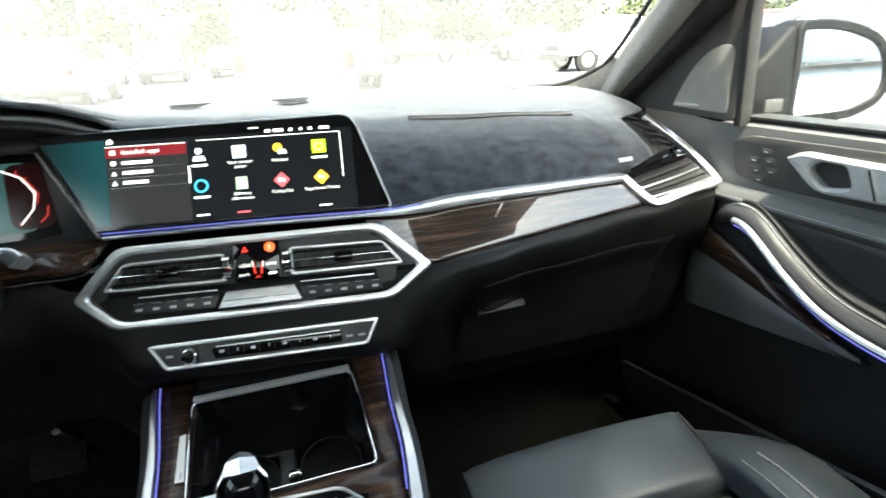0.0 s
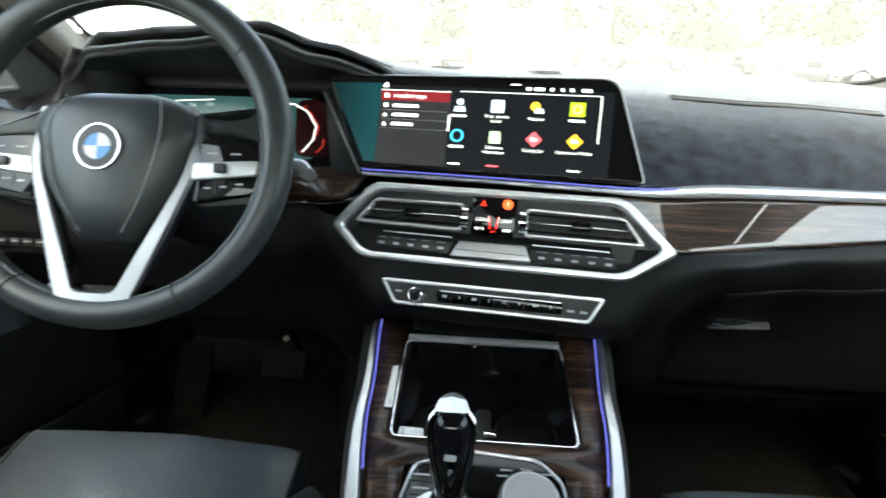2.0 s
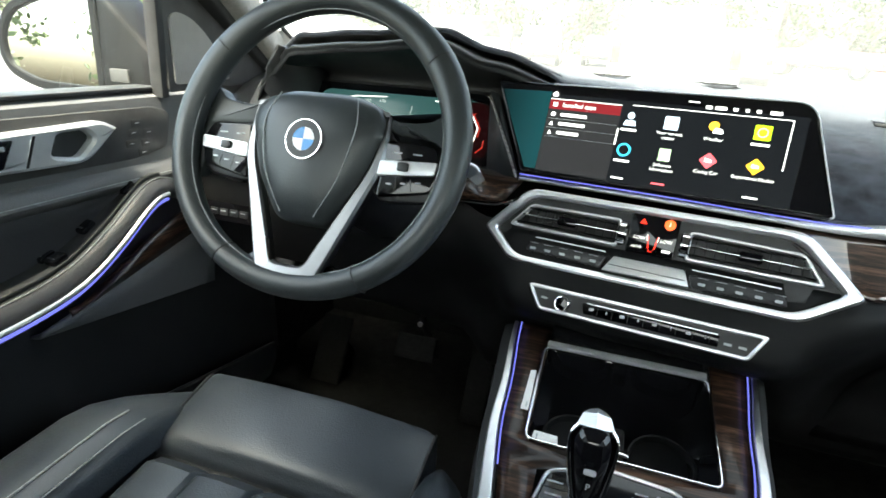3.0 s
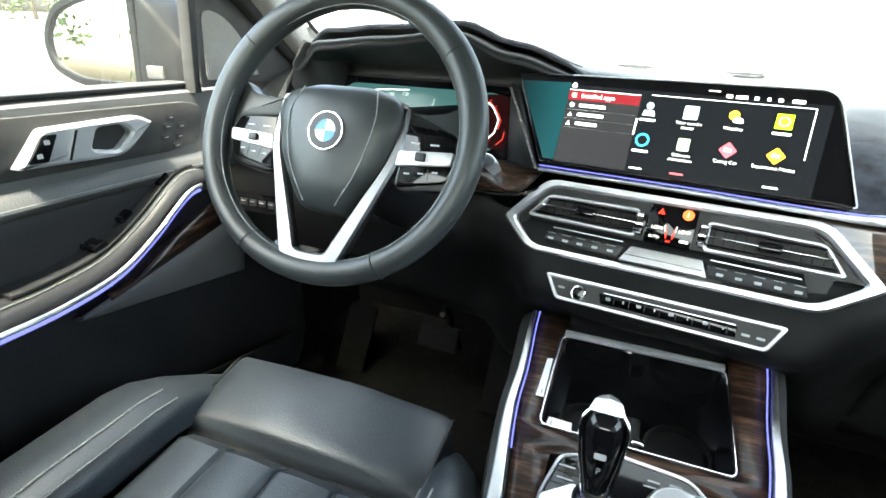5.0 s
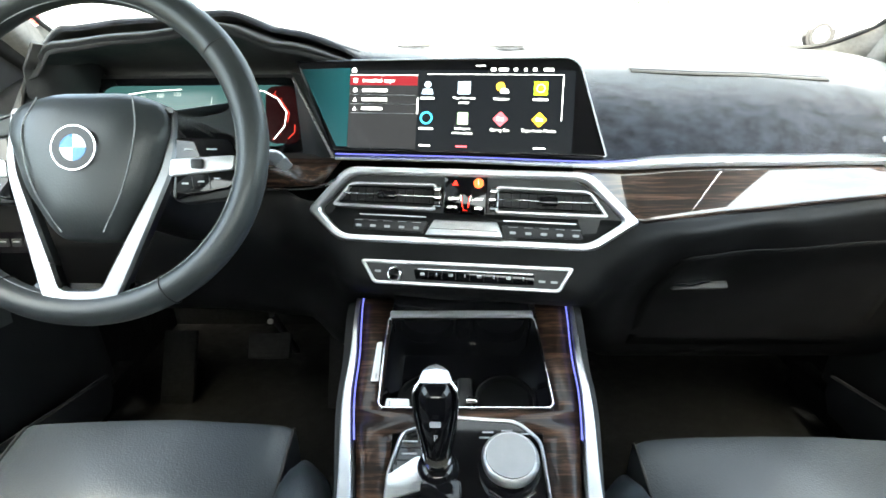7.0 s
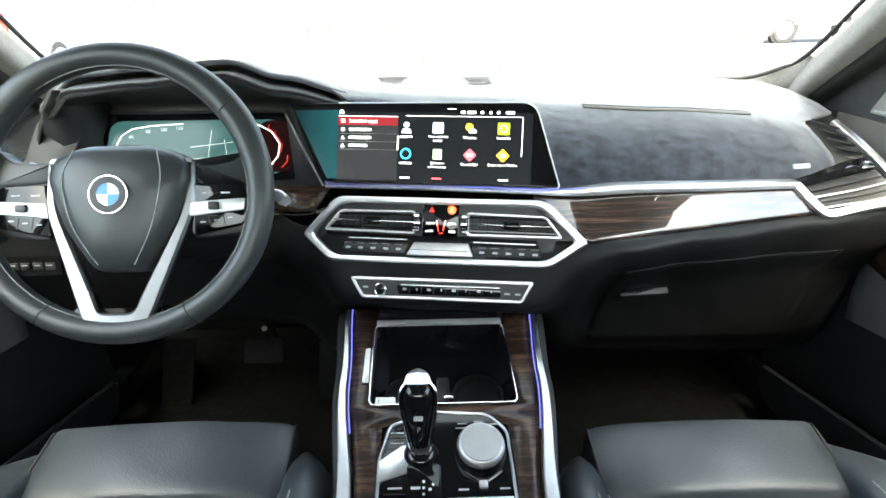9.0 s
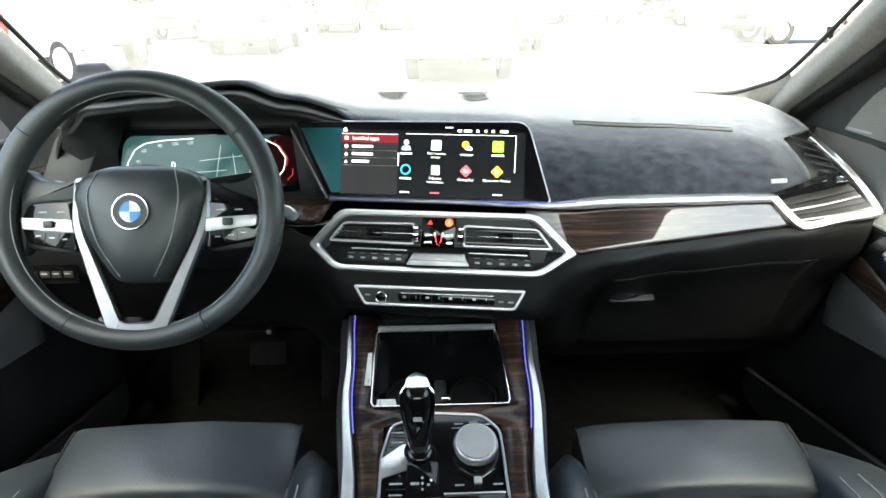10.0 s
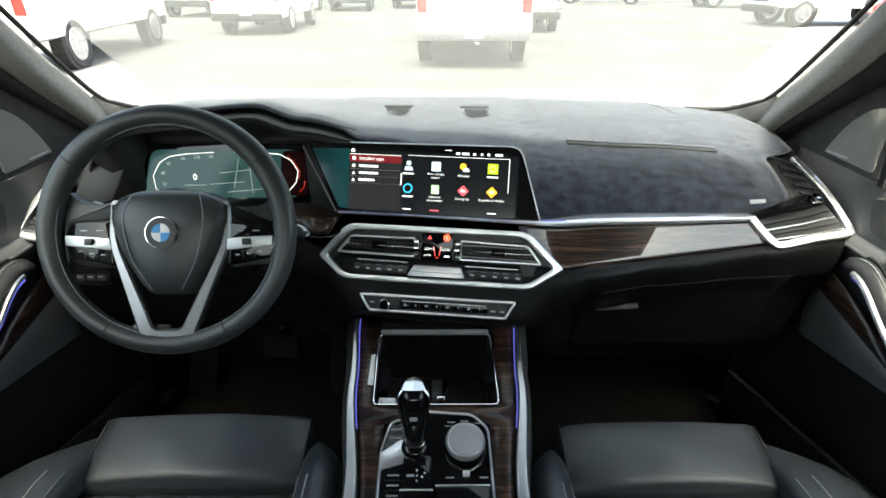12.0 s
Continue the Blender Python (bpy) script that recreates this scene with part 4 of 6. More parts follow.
TEAL = glow("cluster_teal", (0.040, 0.110, 0.115), 0.27)
TEAL.node_tree.nodes["Principled BSDF"].inputs["Specular IOR Level"].default_value = 0.22
REDGLOW = glow("cluster_dark_red", (0.02, 0.003, 0.004), 0.16)
DIM = glow("cluster_grey", (0.30, 0.36, 0.36), 0.55)
REDLINE = glow("cluster_red", (0.7, 0.05, 0.04), 0.26)
part("screen_area", prism(rounded([(-0.192, -0.05), (0.130, -0.05), (0.130, 0.048), (-0.172, 0.048)], 0.022, 4), 0.0003, T((0, 0, 0.0012))), TEAL, CL, "dim teal display", smooth=False)


def cpath(pts, r, m, name="dial_line"):
    part(name, sweep([(x, y, 0.002) for x, y in pts], circle(r, 6), up=(0, 0, 1)), m, CL)


REDGLOW.node_tree.nodes["Principled BSDF"].inputs["Specular IOR Level"].default_value = 0.2
part("dial_area", prism(rounded([(0.092, -0.046), (0.148, -0.046), (0.140, 0.046), (0.092, 0.046)], 0.018, 4), 0.0003, T((0, 0, 0.0016))), REDGLOW, CL, "dark red rev dial", smooth=False)
for k in range(7):
    q = radians(62 - 22 * k)
    part("dial_tick", box(0.006, 0.0009, 0.0004, T((0.092 + 0.033 * math.cos(q), 0.040 * math.sin(q), 0.0021)) @ pose(0, 0, 0, 0, 0, math.degrees(q))), REDLINE, CL)
cpath([(-0.145, -0.048), (-0.166, -0.030), (-0.170, -0.004), (-0.155, 0.022), (-0.135, 0.034), (-0.10, 0.039), (-0.045, 0.042)], 0.0007, G_WHITE)
cpath([(0.045, 0.042), (0.090, 0.038), (0.112, 0.026), (0.126, 0.004), (0.122, -0.018), (0.105, -0.038)], 0.0009, G_WHITE)
cpath([(0.105, 0.034), (0.118, 0.022), (0.130, 0.003), (0.127, -0.012)], 0.0010, REDLINE)
cpath([(0.139, -0.016), (0.138, -0.028), (0.128, -0.038)], 0.001, REDLINE)
for x, y, s in ((-0.148, -0.022, "20"), (-0.150, 0.0, "40"), (-0.138, 0.02, "60"), (-0.108, 0.029, "80"), (-0.080, 0.032, "100"), (-0.052, 0.034, "120")):
    o = words(s, 0.0085, I4, DIM, CL, "dial_number", "CENTER")
    o.matrix_world = CLM @ T((x, y, 0.0018))
o = words("0", 0.017, I4, G_WHITE, CL, "speed_reading", "CENTER")
o.matrix_world = CLM @ T((-0.085, -0.008, 0.0018))
for x, y, w, a in ((-0.02, -0.02, 0.07, 4), (0.01, 0.005, 0.09, 6), (0.03, -0.014, 0.055, 96), (0.0, 0.0, 0.06, 80), (-0.085, -0.024, 0.045, 0), (0.02, -0.035, 0.08, 5)):
    part("map_line", box(w, 0.0011, 0.0004, T((x, y, 0.0019)) @ pose(0, 0, 0, 0, 0, a)), DIM, CL)
for k in range(3):
    part("readout_bar", box(0.022, 0.004, 0.0004, T((0.068, 0.004 - 0.013 * k, 0.0019))), DIM, CL)
# hood lining, cheeks and shelf
HOOD = thing("instrument_hood", "black hood lining round the instruments", "instrument hood", T((-0.41, 0.2, 1.1)))
rows = []
for i in range(31):
    x = -0.60 + 0.46 * i / 30
    v = lerp_table(TOP, x)
    rows.append(smooth_path([(x, v[0] - 0.001, v[1] + 0.002), (x, v[0] + 0.012, v[1] - 0.008), (x * 0.99 - 0.002, 0.225, min(v[1] - 0.012, 1.172)), (x * 0.98 - 0.004, 0.285, min(1.135, v[1] - 0.012)), (x * 0.98, 0.290, 1.11)], 4))
thicken(dpart("lining", loft(rows), SOFT, HOOD), 0.004, 1)
thicken(dpart("cheek", loft([[(-0.655, 0.195, 1.10), (-0.63, 0.17, 1.14), (-0.595, 0.155, 1.175)], [(-0.62, 0.21, 1.06), (-0.61, 0.21, 1.12), (-0.59, 0.25, 1.16)], [(-0.60, 0.235, 0.99), (-0.595, 0.25, 1.08), (-0.585, 0.285, 1.13)]]), SOFT, HOOD), 0.006, 0)
dpart("side_panel", prism(rounded([(-0.075, -0.050), (-0.005, -0.050), (0.042, 0.050), (-0.033, 0.050)], 0.008, 3), 0.006, T((-0.635, 0.205, 1.070)) @ pose(0, 0, 0, 68, 0, 14), 0.002), SOFT, HOOD, "flat grey-black side panel")
dpart("shelf", loft([[(-0.66, 0.17, 0.985), (-0.19, 0.165, 0.998)], [(-0.66, 0.235, 0.992), (-0.20, 0.215, 1.006)], [(-0.66, 0.262, 0.998), (-0.20, 0.26, 1.0)]]), SOFT, HOOD)
thicken(dpart("wedge", loft([[(-0.268, 0.262, 1.125), (-0.257, 0.232, 0.999)], [(-0.252, 0.246, 1.122), (-0.196, 0.178, 1.006)]]), SOFT, HOOD, "dark grey wedge beside the screen"), 0.004, 0)
dpart("wedge_edge", sweep([(-0.266, 0.246, 1.118), (-0.232, 0.21, 1.064), (-0.198, 0.174, 1.008)], circle(0.0022, 6)), MESHGRILLE, HOOD)

# ---- steering wheel ----
WM = pose(-0.397, -0.078, 1.073, 66, 0, 0)
SW = thing("steering_wheel", "black leather three-spoke steering wheel with silver spokes", "steering wheel", WM)
n = 96
rows = []
for i in range(n):
    a = 2 * math.pi * i / n
    # thicker grips at ten and two, flatter below
    side = math.exp(-((math.degrees(a) - 35) / 28) ** 2) + math.exp(-((math.degrees(a) - 145) / 28) ** 2)
    rr = 0.1745
    mi, mo = 0.0155 + 0.0022 * side, 0.0165
    c = Vector((math.cos(a), math.sin(a), 0))
    low = 1 - 0.062 * max(0, -math.sin(a)) ** 2
    rows.append([c * (rr * low + mi * math.cos(q)) + Vector((0, 0, mo * math.sin(q))) for q in [2 * math.pi * j / 16 for j in range(16)]])
rows.append(rows[0])
bm = loft(rows, closed_u=True)
bmesh.ops.remove_doubles(bm, verts=bm.verts[:], dist=1e-6)
rim = part("rim", bm, WHEEL_LEATHER, SW, "black leather rim")
for a in (38, 142, 238, 302):
    c = Vector((math.cos(radians(a)), math.sin(radians(a)), 0))
    ringp = [c * (0.1745 * (1 - 0.062 * max(0, -c.y) ** 2) + 0.0163 * math.cos(q)) + Vector((0, 0, 0.0169 * math.sin(q))) for q in [2 * math.pi * j / 20 for j in range(20)]]
    part("rim_seam", sweep(ringp, circle(0.0008, 5), up=c.cross(Vector((0, 0, 1))), closed=True), DARK_SHADE_TRIM, rim)
c0 = circle(0.1600, 120)
part("inner_stitch", sweep([(x * (1 - 0.062 * max(0, -y / 0.16) ** 2), y * (1 - 0.062 * max(0, -y / 0.16) ** 2), 0.0068) for x, y in c0], circle(0.0007, 5), closed=True), STITCH, rim, "grey stitching")
# hub pad, domed
padp = rounded([(-0.032, -0.092), (0.032, -0.092), (0.068, -0.040), (0.090, 0.026), (0.078, 0.054), (0.040, 0.066), (-0.040, 0.066), (-0.078, 0.054), (-0.090, 0.026), (-0.068, -0.040)], 0.016, 4)
rows = []
for d, z in ((0.0, -0.045), (0.0, -0.020), (0.001, -0.008), (0.005, 0.0), (0.012, 0.006), (0.025, 0.012), (0.042, 0.016)):
    rows.append([(x, y, z) for x, y in (shrink(padp, d) if d < 0.012 else [(px * (1 - d / 0.085), -0.012 + (py + 0.012) * (1 - d / 0.085)) for px, py in padp])])
rows.append([(x * 0.04, -0.012 + y * 0.04, 0.018) for x, y in padp])
pad = part("hub_pad", loft(rows, closed_u=True, caps=True), WHEEL_LEATHER, SW, "black leather airbag pad")
for s in (-1, 1):
    pth = smooth_path([(s * 0.050, 0.058, 0.0045), (s * 0.058, 0.02, 0.0134), (s * 0.047, -0.035, 0.0132), (s * 0.022, -0.082, 0.0055)], 8)
    part("pad_seam", sweep(pth, circle(0.0008, 6)), STITCH, pad, "grey twin stitching")
part("pad_mark", box(0.028, 0.0015, 0.001, T((0, -0.062, 0.0105))), HARD, pad)
part("pad_mark", box(0.028, 0.0015, 0.001, T((0, -0.067, 0.0095))), HARD, pad)
part("badge_ring", lathe([(0.0, 0), (0.0235, 0), (0.0235, 0.003), (0.0229, 0.0042), (0.0219, 0.0042), (0.0216, 0.0036), (0.0, 0.0036)], 36, T((0, 0.002, 0.0165))), CHROME, SW, "round chrome-rimmed badge")
part("badge_band", ring(circle(0.0217, 36), circle(0.0135, 36), 0.0008, T((0, 0.002, 0.0200)), 0.0002), HARD, SW)
ENAMEL_W, ENAMEL_B = mat("white_enamel", (0.66, 0.66, 0.66), 0.3, vary=0.03), mat("blue_enamel", (0.03, 0.22, 0.52), 0.3, vary=0.05)
for k in range(4):
    seg = [(0, 0)] + [(0.0133 * math.cos(radians(90 * k + 10 * j)), 0.0133 * math.sin(radians(90 * k + 10 * j))) for j in range(10)]
    part("badge_quarter", prism(seg, 0.0008, T((0, 0.002, 0.0200))), ENAMEL_B if k % 2 else ENAMEL_W, SW, smooth=False)
# lower twin spoke
SPOKE = mat("spoke_silver", (0.21, 0.213, 0.22), 0.32, metal=1.0, scale=30, vary=0.05)
vo = rounded([(-0.090, 0.046), (-0.091, -0.014), (-0.047, -0.135), (-0.036, -0.163), (0.036, -0.163), (0.047, -0.135), (0.091, -0.014), (0.090, 0.046)], [0.002, 0.02, 0.02, 0.008, 0.008, 0.02, 0.02, 0.002], 4)
vi = rounded([(-0.084, 0.046), (-0.076, -0.016), (-0.029, -0.120), (-0.020, -0.142), (0.020, -0.142), (0.029, -0.120), (0.076, -0.016), (0.084, 0.046)], [0.002, 0.02, 0.02, 0.008, 0.008, 0.02, 0.02, 0.002], 4)
part("spoke_trim", ring(vo, vi, 0.013, T((0, 0, -0.017)) @ pose(0, 0, 0, -5), 0.003), SPOKE, SW, "satin silver twin spoke")
part("spoke_back", prism(rounded([(-0.050, -0.174), (0.050, -0.174), (0.058, -0.140), (0.050, -0.134), (0.037, -0.161), (-0.037, -0.161), (-0.050, -0.134), (-0.058, -0.140)], 0.003, 3), 0.020, T((0, 0, -0.036)) @ pose(0, 0, 0, -6), 0.003), GLOSS, SW, "black base of the twin spoke")
for s in (-1, 1):
    arm = rounded([(s * 0.060, 0.030), (s * 0.165, 0.034), (s * 0.168, -0.020), (s * 0.150, -0.045), (s * 0.088, -0.052), (s * 0.070, -0.03)][::s], 0.010, 3)
    if s > 0:
        arm = arm[::-1]
    part("spoke_arm", prism(arm, 0.016, T((0, 0, -0.030)), 0.004), HARD, SW, "black side spoke")
    upper = rounded([(s * 0.066, 0.054), (s * 0.105, 0.044), (s * 0.138, 0.050), (s * 0.150, 0.064), (s * 0.166, 0.060), (s * 0.174, 0.010), (s * 0.164, -0.056), (s * 0.152, -0.044), (s * 0.156, 0.004), (s * 0.146, 0.016), (s * 0.088, 0.020)][::s], 0.012, 3)
    if s > 0:
        upper = upper[::-1]
    part("spoke_shoulder", prism(upper, 0.020, T((0, 0, -0.030)), 0.006), WHEEL_LEATHER, SW, "leather-covered shoulder")
    pod = rounded([(s * 0.088, 0.018), (s * 0.146, 0.016), (s * 0.158, -0.008), (s * 0.148, -0.036), (s * 0.086, -0.048)][::s], 0.006, 3)
    if s > 0:
        pod = pod[::-1]
    pd = part("button_pod", prism(pod, 0.008, T((0, 0, -0.015)), 0.0015), GLOSS, SW, "gloss black button pod")
    keyp = rounded([(s * 0.087, -0.006), (s * 0.154, -0.002), (s * 0.152, -0.017), (s * 0.085, -0.024)][::s], 0.003, 2)
    if s > 0:
        keyp = keyp[::-1]
    part("rocker_key", prism(keyp, 0.005, T((0, 0, -0.0065)), 0.0012), HANDLE, pd, "satin metal rocker key")
    part("roller", box(0.013, 0.010, 0.006, T((s * 0.116, -0.0115, 0.0005)), 0.002), HARD, pd, "knurled roller")
    for k, (x, y) in enumerate(((0.104, 0.005), (0.128, 0.005), (0.100, -0.031), (0.117, -0.029), (0.134, -0.026))):
        bar(0.011 if k < 2 else 0.007, 0.0018, T((s * x, y, -0.0068)), PRINT, pd, "key_symbol")
    for x in (0.108, 0.126):
        part("key_gap", box(0.0008, 0.014, 0.0006, T((s * x, -0.030, -0.0068)) @ pose(0, 0, 0, 0, 0, s * 10)), DARK_SHADE_TRIM, pd)
    part("shift_paddle", prism(rounded([(s * 0.098, 0.040), (s * 0.128, 0.052), (s * 0.134, 0.036), (s * 0.104, 0.030)][::-s], 0.005, 3), 0.005, T((0, 0, -0.034)), 0.0015), HANDLE, SW, "silver shift paddle")
part("hub_back", lathe([(0.0, -0.10), (0.05, -0.10), (0.068, -0.05), (0.07, -0.022), (0.0, -0.022)], 28), HARD, SW)
COL = thing("steering_column", "black plastic steering column shroud with stalks", "steering column", WM)
part("shroud", loft([[(a * 1.15, b - 0.008, -0.25) for a, b in circle(0.075, 20)], [(a, b - 0.008, -0.075) for a, b in circle(0.058, 20)]], closed_u=True, caps=True), HARD, COL)
part("stalk", sweep(smooth_path([(0.05, 0.0, -0.085), (0.12, 0.004, -0.082), (0.165, 0.010, -0.072)], 5), circle(0.007, 10)), HARD, COL)
part("stalk_tip", sweep(smooth_path([(0.160, 0.008, -0.074), (0.178, 0.006, -0.068), (0.186, -0.002, -0.066)], 5), rounded([(-0.006, -0.014), (0.006, -0.014), (0.008, 0.014), (-0.008, 0.014)], 0.004, 3)), BRUSHED, COL, "pale grey stalk tip")
part("stalk", sweep(smooth_path([(-0.05, 0.0, -0.085), (-0.12, 0.010, -0.080), (-0.185, 0.022, -0.070)], 5), circle(0.007, 10)), HARD, COL)
# light switch panel below the driver's end of the dashboard
LS = thing("light_switch_panel", "small black panel of light switches with silver keys", "switch panel", pose(-0.685, 0.108, 0.898, 82, 0, 0))
part("plate", prism(rect(0.11, 0.032, 0.005), 0.004), GLOSS, LS)
for k in range(5):
    part("key", box(0.016, 0.012, 0.004, T((-0.042 + 0.020 * k, 0.0, 0.004)), 0.001), HARD, LS)
    bar(0.010, 0.002, T((-0.042 + 0.020 * k, 0.002, 0.0062)), PRINT, LS, "key_symbol")

# ---- pedals ----
for nm, x, y, z, w, h, lab in (("brake_pedal", -0.40, 0.32, 0.575, 0.090, 0.055, "black rubber brake pedal with ribs"), ("accelerator_pedal", -0.258, 0.33, 0.512, 0.052, 0.17, "long black accelerator pedal"), ("foot_rest", -0.634, 0.36, 0.470, 0.075, 0.20, "black ribbed foot rest")):
    p = thing(nm, lab, "pedal", pose(x, y, z, 60, 0, 0), group="pedals")
    part("pad", box(w, h, 0.014, I4, 0.004), CARPET, p)
    for k in range(6):
        part("rib", box(w * 0.86, 0.003, 0.003, T((0, -h * 0.38 + h * 0.152 * k, 0.0075))), CARPET, p)
    part("lever_arm", box(0.014, 0.012, 0.22, T((0, 0.02, -0.10)) @ pose(0, 0, 0, -25), 0.003), SHADED_SOFT, p)
    if nm == "brake_pedal":
        part("bolt", lathe([(0, 0), (0.006, 0), (0.006, 0.004), (0, 0.005)], 12, T((0.0, 0.05, 0.004))), MESHGRILLE, p)

# ---- centre console ----
CM = pose(0, -0.10, 0.76, 14, 0, 0)
CON = thing("centre_console", "centre console with dark wood top and silver side rails", "centre console", CM)
# wood deck with the storage opening cut out


def deck_half(v):
    return lerp_table([(-0.45, 0.106), (-0.16, 0.116), (0.05, 0.140), (0.20, 0.151)], v)[0]


bm = bmesh.new()
vv = [0.20 - 0.62 * k / 40 for k in range(41)]
for s in (-1, 1):
    rows = []
    for v in vv:
        inner = 0.106 if -0.005 < v else (0.088 if -0.30 < v < -0.025 else 0.0)
        rows.append([(s * deck_half(v), v, 0), (s * (deck_half(v) * 0.55 + inner * 0.45), v, 0.001), (s * inner, v, 0)])
    loft(rows, bm)
loft([[(-0.107, -0.001, 0), (0, -0.001, 0.0005), (0.107, -0.001, 0)], [(-0.107, -0.022, 0), (0, -0.022, 0.0005), (0.107, -0.022, 0)]], bm)
thicken(part("wood_deck", bm, WOOD_SATIN, CON, "satin dark streaked wood veneer"), 0.004, -1)
# side walls
for s in (-1, 1):
    rows = []
    for v in vv:
        h = deck_half(v)
        rows.append([(s * (h + 0.002), v, 0.002), (s * (h + 0.026), v, -0.012), (s * (h + 0.034), v - 0.01, -0.08), (s * (h + 0.03), v - 0.06, -0.26), (s * (h + 0.03), v - 0.09, -0.36)])
    part("side_wall", loft(rows), SOFT, CON, "black soft side wall")
    path = [(s * (deck_half(v) + 0.008 + 0.006 * max(0, min(1, (0.17 - v) / 0.4))), v, 0.004) for v in [0.195 - 0.6 * k / 30 for k in range(31)]]
    wid = [0.28 + 0.62 * min(1, k / 18) for k in range(31)]
    part("side_rail", sweep(path, rounded([(-0.011, -0.006), (0.011, -0.006), (0.009, 0.005), (-0.009, 0.005)], 0.003, 3), scales=wid), SILVER, CON, "satin silver side rail")
    path = [(x - s * 0.006 - s * 0.006 * wid[k], y, z + 0.001) for k, (x, y, z) in enumerate(path)]
    part("light_line", sweep(path[:13], circle(0.0009, 6)), BLUE_LED, CON, "thin blue ambient light line")
# storage tray, cup holders
tro = rounded([(-0.110, -0.002), (0.108, -0.002), (0.104, 0.158), (-0.112, 0.158)], 0.012, 4)
part("tray_rim", ring(tro, shrink(tro, 0.0032), 0.006, T((0, 0, -0.001)), 0.0012), CHROME, CON, "thin chrome rim")
rows = [[(x, y, 0.0) for x, y in shrink(tro, 0.003)], [(x, y, -0.05) for x, y in shrink(tro, 0.008)], [(x * 0.9, 0.02 + y * 0.85, -0.065) for x, y in shrink(tro, 0.012)]]
bm = loft(rows, closed_u=True)
bm.faces.new([v for v in bm.verts[-len(tro):]])
part("tray_well", bm, GLOSS, CON, "deep gloss black storage tray")
for x in (-0.052, 0.055):
    part("cup_holder", lathe([(0.040, -0.064), (0.041, -0.052), (0.0385, -0.052), (0.037, -0.062), (0.0, -0.063)], 30, T((x, 0.055, 0))), SHADED_SOFT, CON, "round cup holder ring")
part("holder_clip", box(0.016, 0.012, 0.010, T((0.008, 0.045, -0.045)), 0.003), CHROME, CON, "small chrome clip")
part("holder_bridge", box(0.020, 0.07, 0.014, T((0.0, 0.055, -0.056)), 0.004), HARD, CON)
part("lid_edge", box(0.206, 0.010, 0.007, T((-0.004, 0.157, 0.0085)), 0.002), HANDLE, CON, "dull silver edge of the open lid")
part("lid_back", box(0.200, 0.05, 0.004, T((-0.004, 0.188, 0.012)) @ pose(0, 0, 0, 25), 0.002), GLOSS, CON, "gloss black roller lid")
# labels left in the tray
for nm, lab, poly, z in (("paper_label", "small white paper label beside the tray", [(-0.122, 0.040), (-0.112, 0.040), (-0.114, 0.108), (-0.121, 0.106)], 0.003), ("paper_slip", "small white printed slip in the tray corner", [(-0.102, 0.004), (-0.070, 0.004), (-0.072, 0.019), (-0.100, 0.020)], -0.006)):
    pl = thing(nm, lab, "paper label", CM)
    part("sheet", prism(poly, 0.0008, T((0, 0, z))), PAPER, pl, smooth=False)
    part("print_bar", box(0.002, 0.008, 0.0002, T((poly[0][0] + 0.006, poly[0][1] + 0.008, z + 0.0009))), PRINT, pl)

# controls field behind the tray
FLD = thing("control_field", "gloss black console control field with a silver frame", "control panel", CM)
fo = rounded([(-0.090, -0.26), (0.088, -0.26), (0.086, -0.045), (0.060, -0.018), (-0.020, -0.012), (-0.078, -0.034), (-0.090, -0.085)], [0.01, 0.01, 0.012, 0.012, 0.01, 0.01, 0.006], 4)
part("frame", ring(fo, shrink(fo, 0.004), 0.006, T((0, 0, 0.0)), 0.0015), SILVER, FLD, "satin silver frame")
part("panel", prism(shrink(fo, 0.003), 0.003, T((0, 0, 0.0))), GLOSS, FLD)
part("key_column", prism(rounded([(-0.085, -0.20), (-0.052, -0.20), (-0.044, -0.040), (-0.072, -0.036), (-0.084, -0.08)], 0.004, 2), 0.004, T((0, 0, 0.002)), 0.001), GLOSS, FLD)
for k in range(10):
    y = -0.048 - 0.0155 * k
    if k in (3, 4):
        continue
    bar(0.018, 0.0022, T((-0.066, y, 0.0062)), PRINT, FLD, "key_symbol")
    part("key_gap", box(0.028, 0.0008, 0.0006, T((-0.066, y - 0.0075, 0.0062))), DARK_SHADE_TRIM, FLD)
part("start_plate", prism(rounded([(-0.088, -0.118), (-0.050, -0.106), (-0.048, -0.068), (-0.058, -0.068), (-0.088, -0.090)], 0.002, 2), 0.007, T((0, 0, 0.002)), 0.001), BRUSHED, FLD, "bright metal plate")
part("gate", prism(rounded([(-0.052, -0.165), (-0.008, -0.165), (-0.008, -0.095), (-0.052, -0.095)], 0.006, 3), 0.008, T((0, 0, 0.002)), 0.002), GLOSS, FLD)
part("gate_edge", box(0.050, 0.003, 0.003, T((-0.030, -0.150, 0.010)), 0.001), SILVER, FLD)
for x, y, w in ((-0.030, -0.120, 0.003), (-0.030, -0.128, 0.003), (-0.030, -0.136, 0.003), (-0.040, -0.128, 0.012), (-0.018, -0.124, 0.003), (-0.022, -0.130, 0.004)):
    bar(w, 0.0035, T((x, y, 0.0104)), PRINT, FLD, "gate_mark")
part("hand_rest", prism(rounded([(-0.002, -0.25), (0.080, -0.25), (0.080, -0.145), (-0.002, -0.145)], 0.004, 3), 0.012, T((0, 0, 0.002)), 0.003), GLOSS, FLD, "gloss black hand rest")
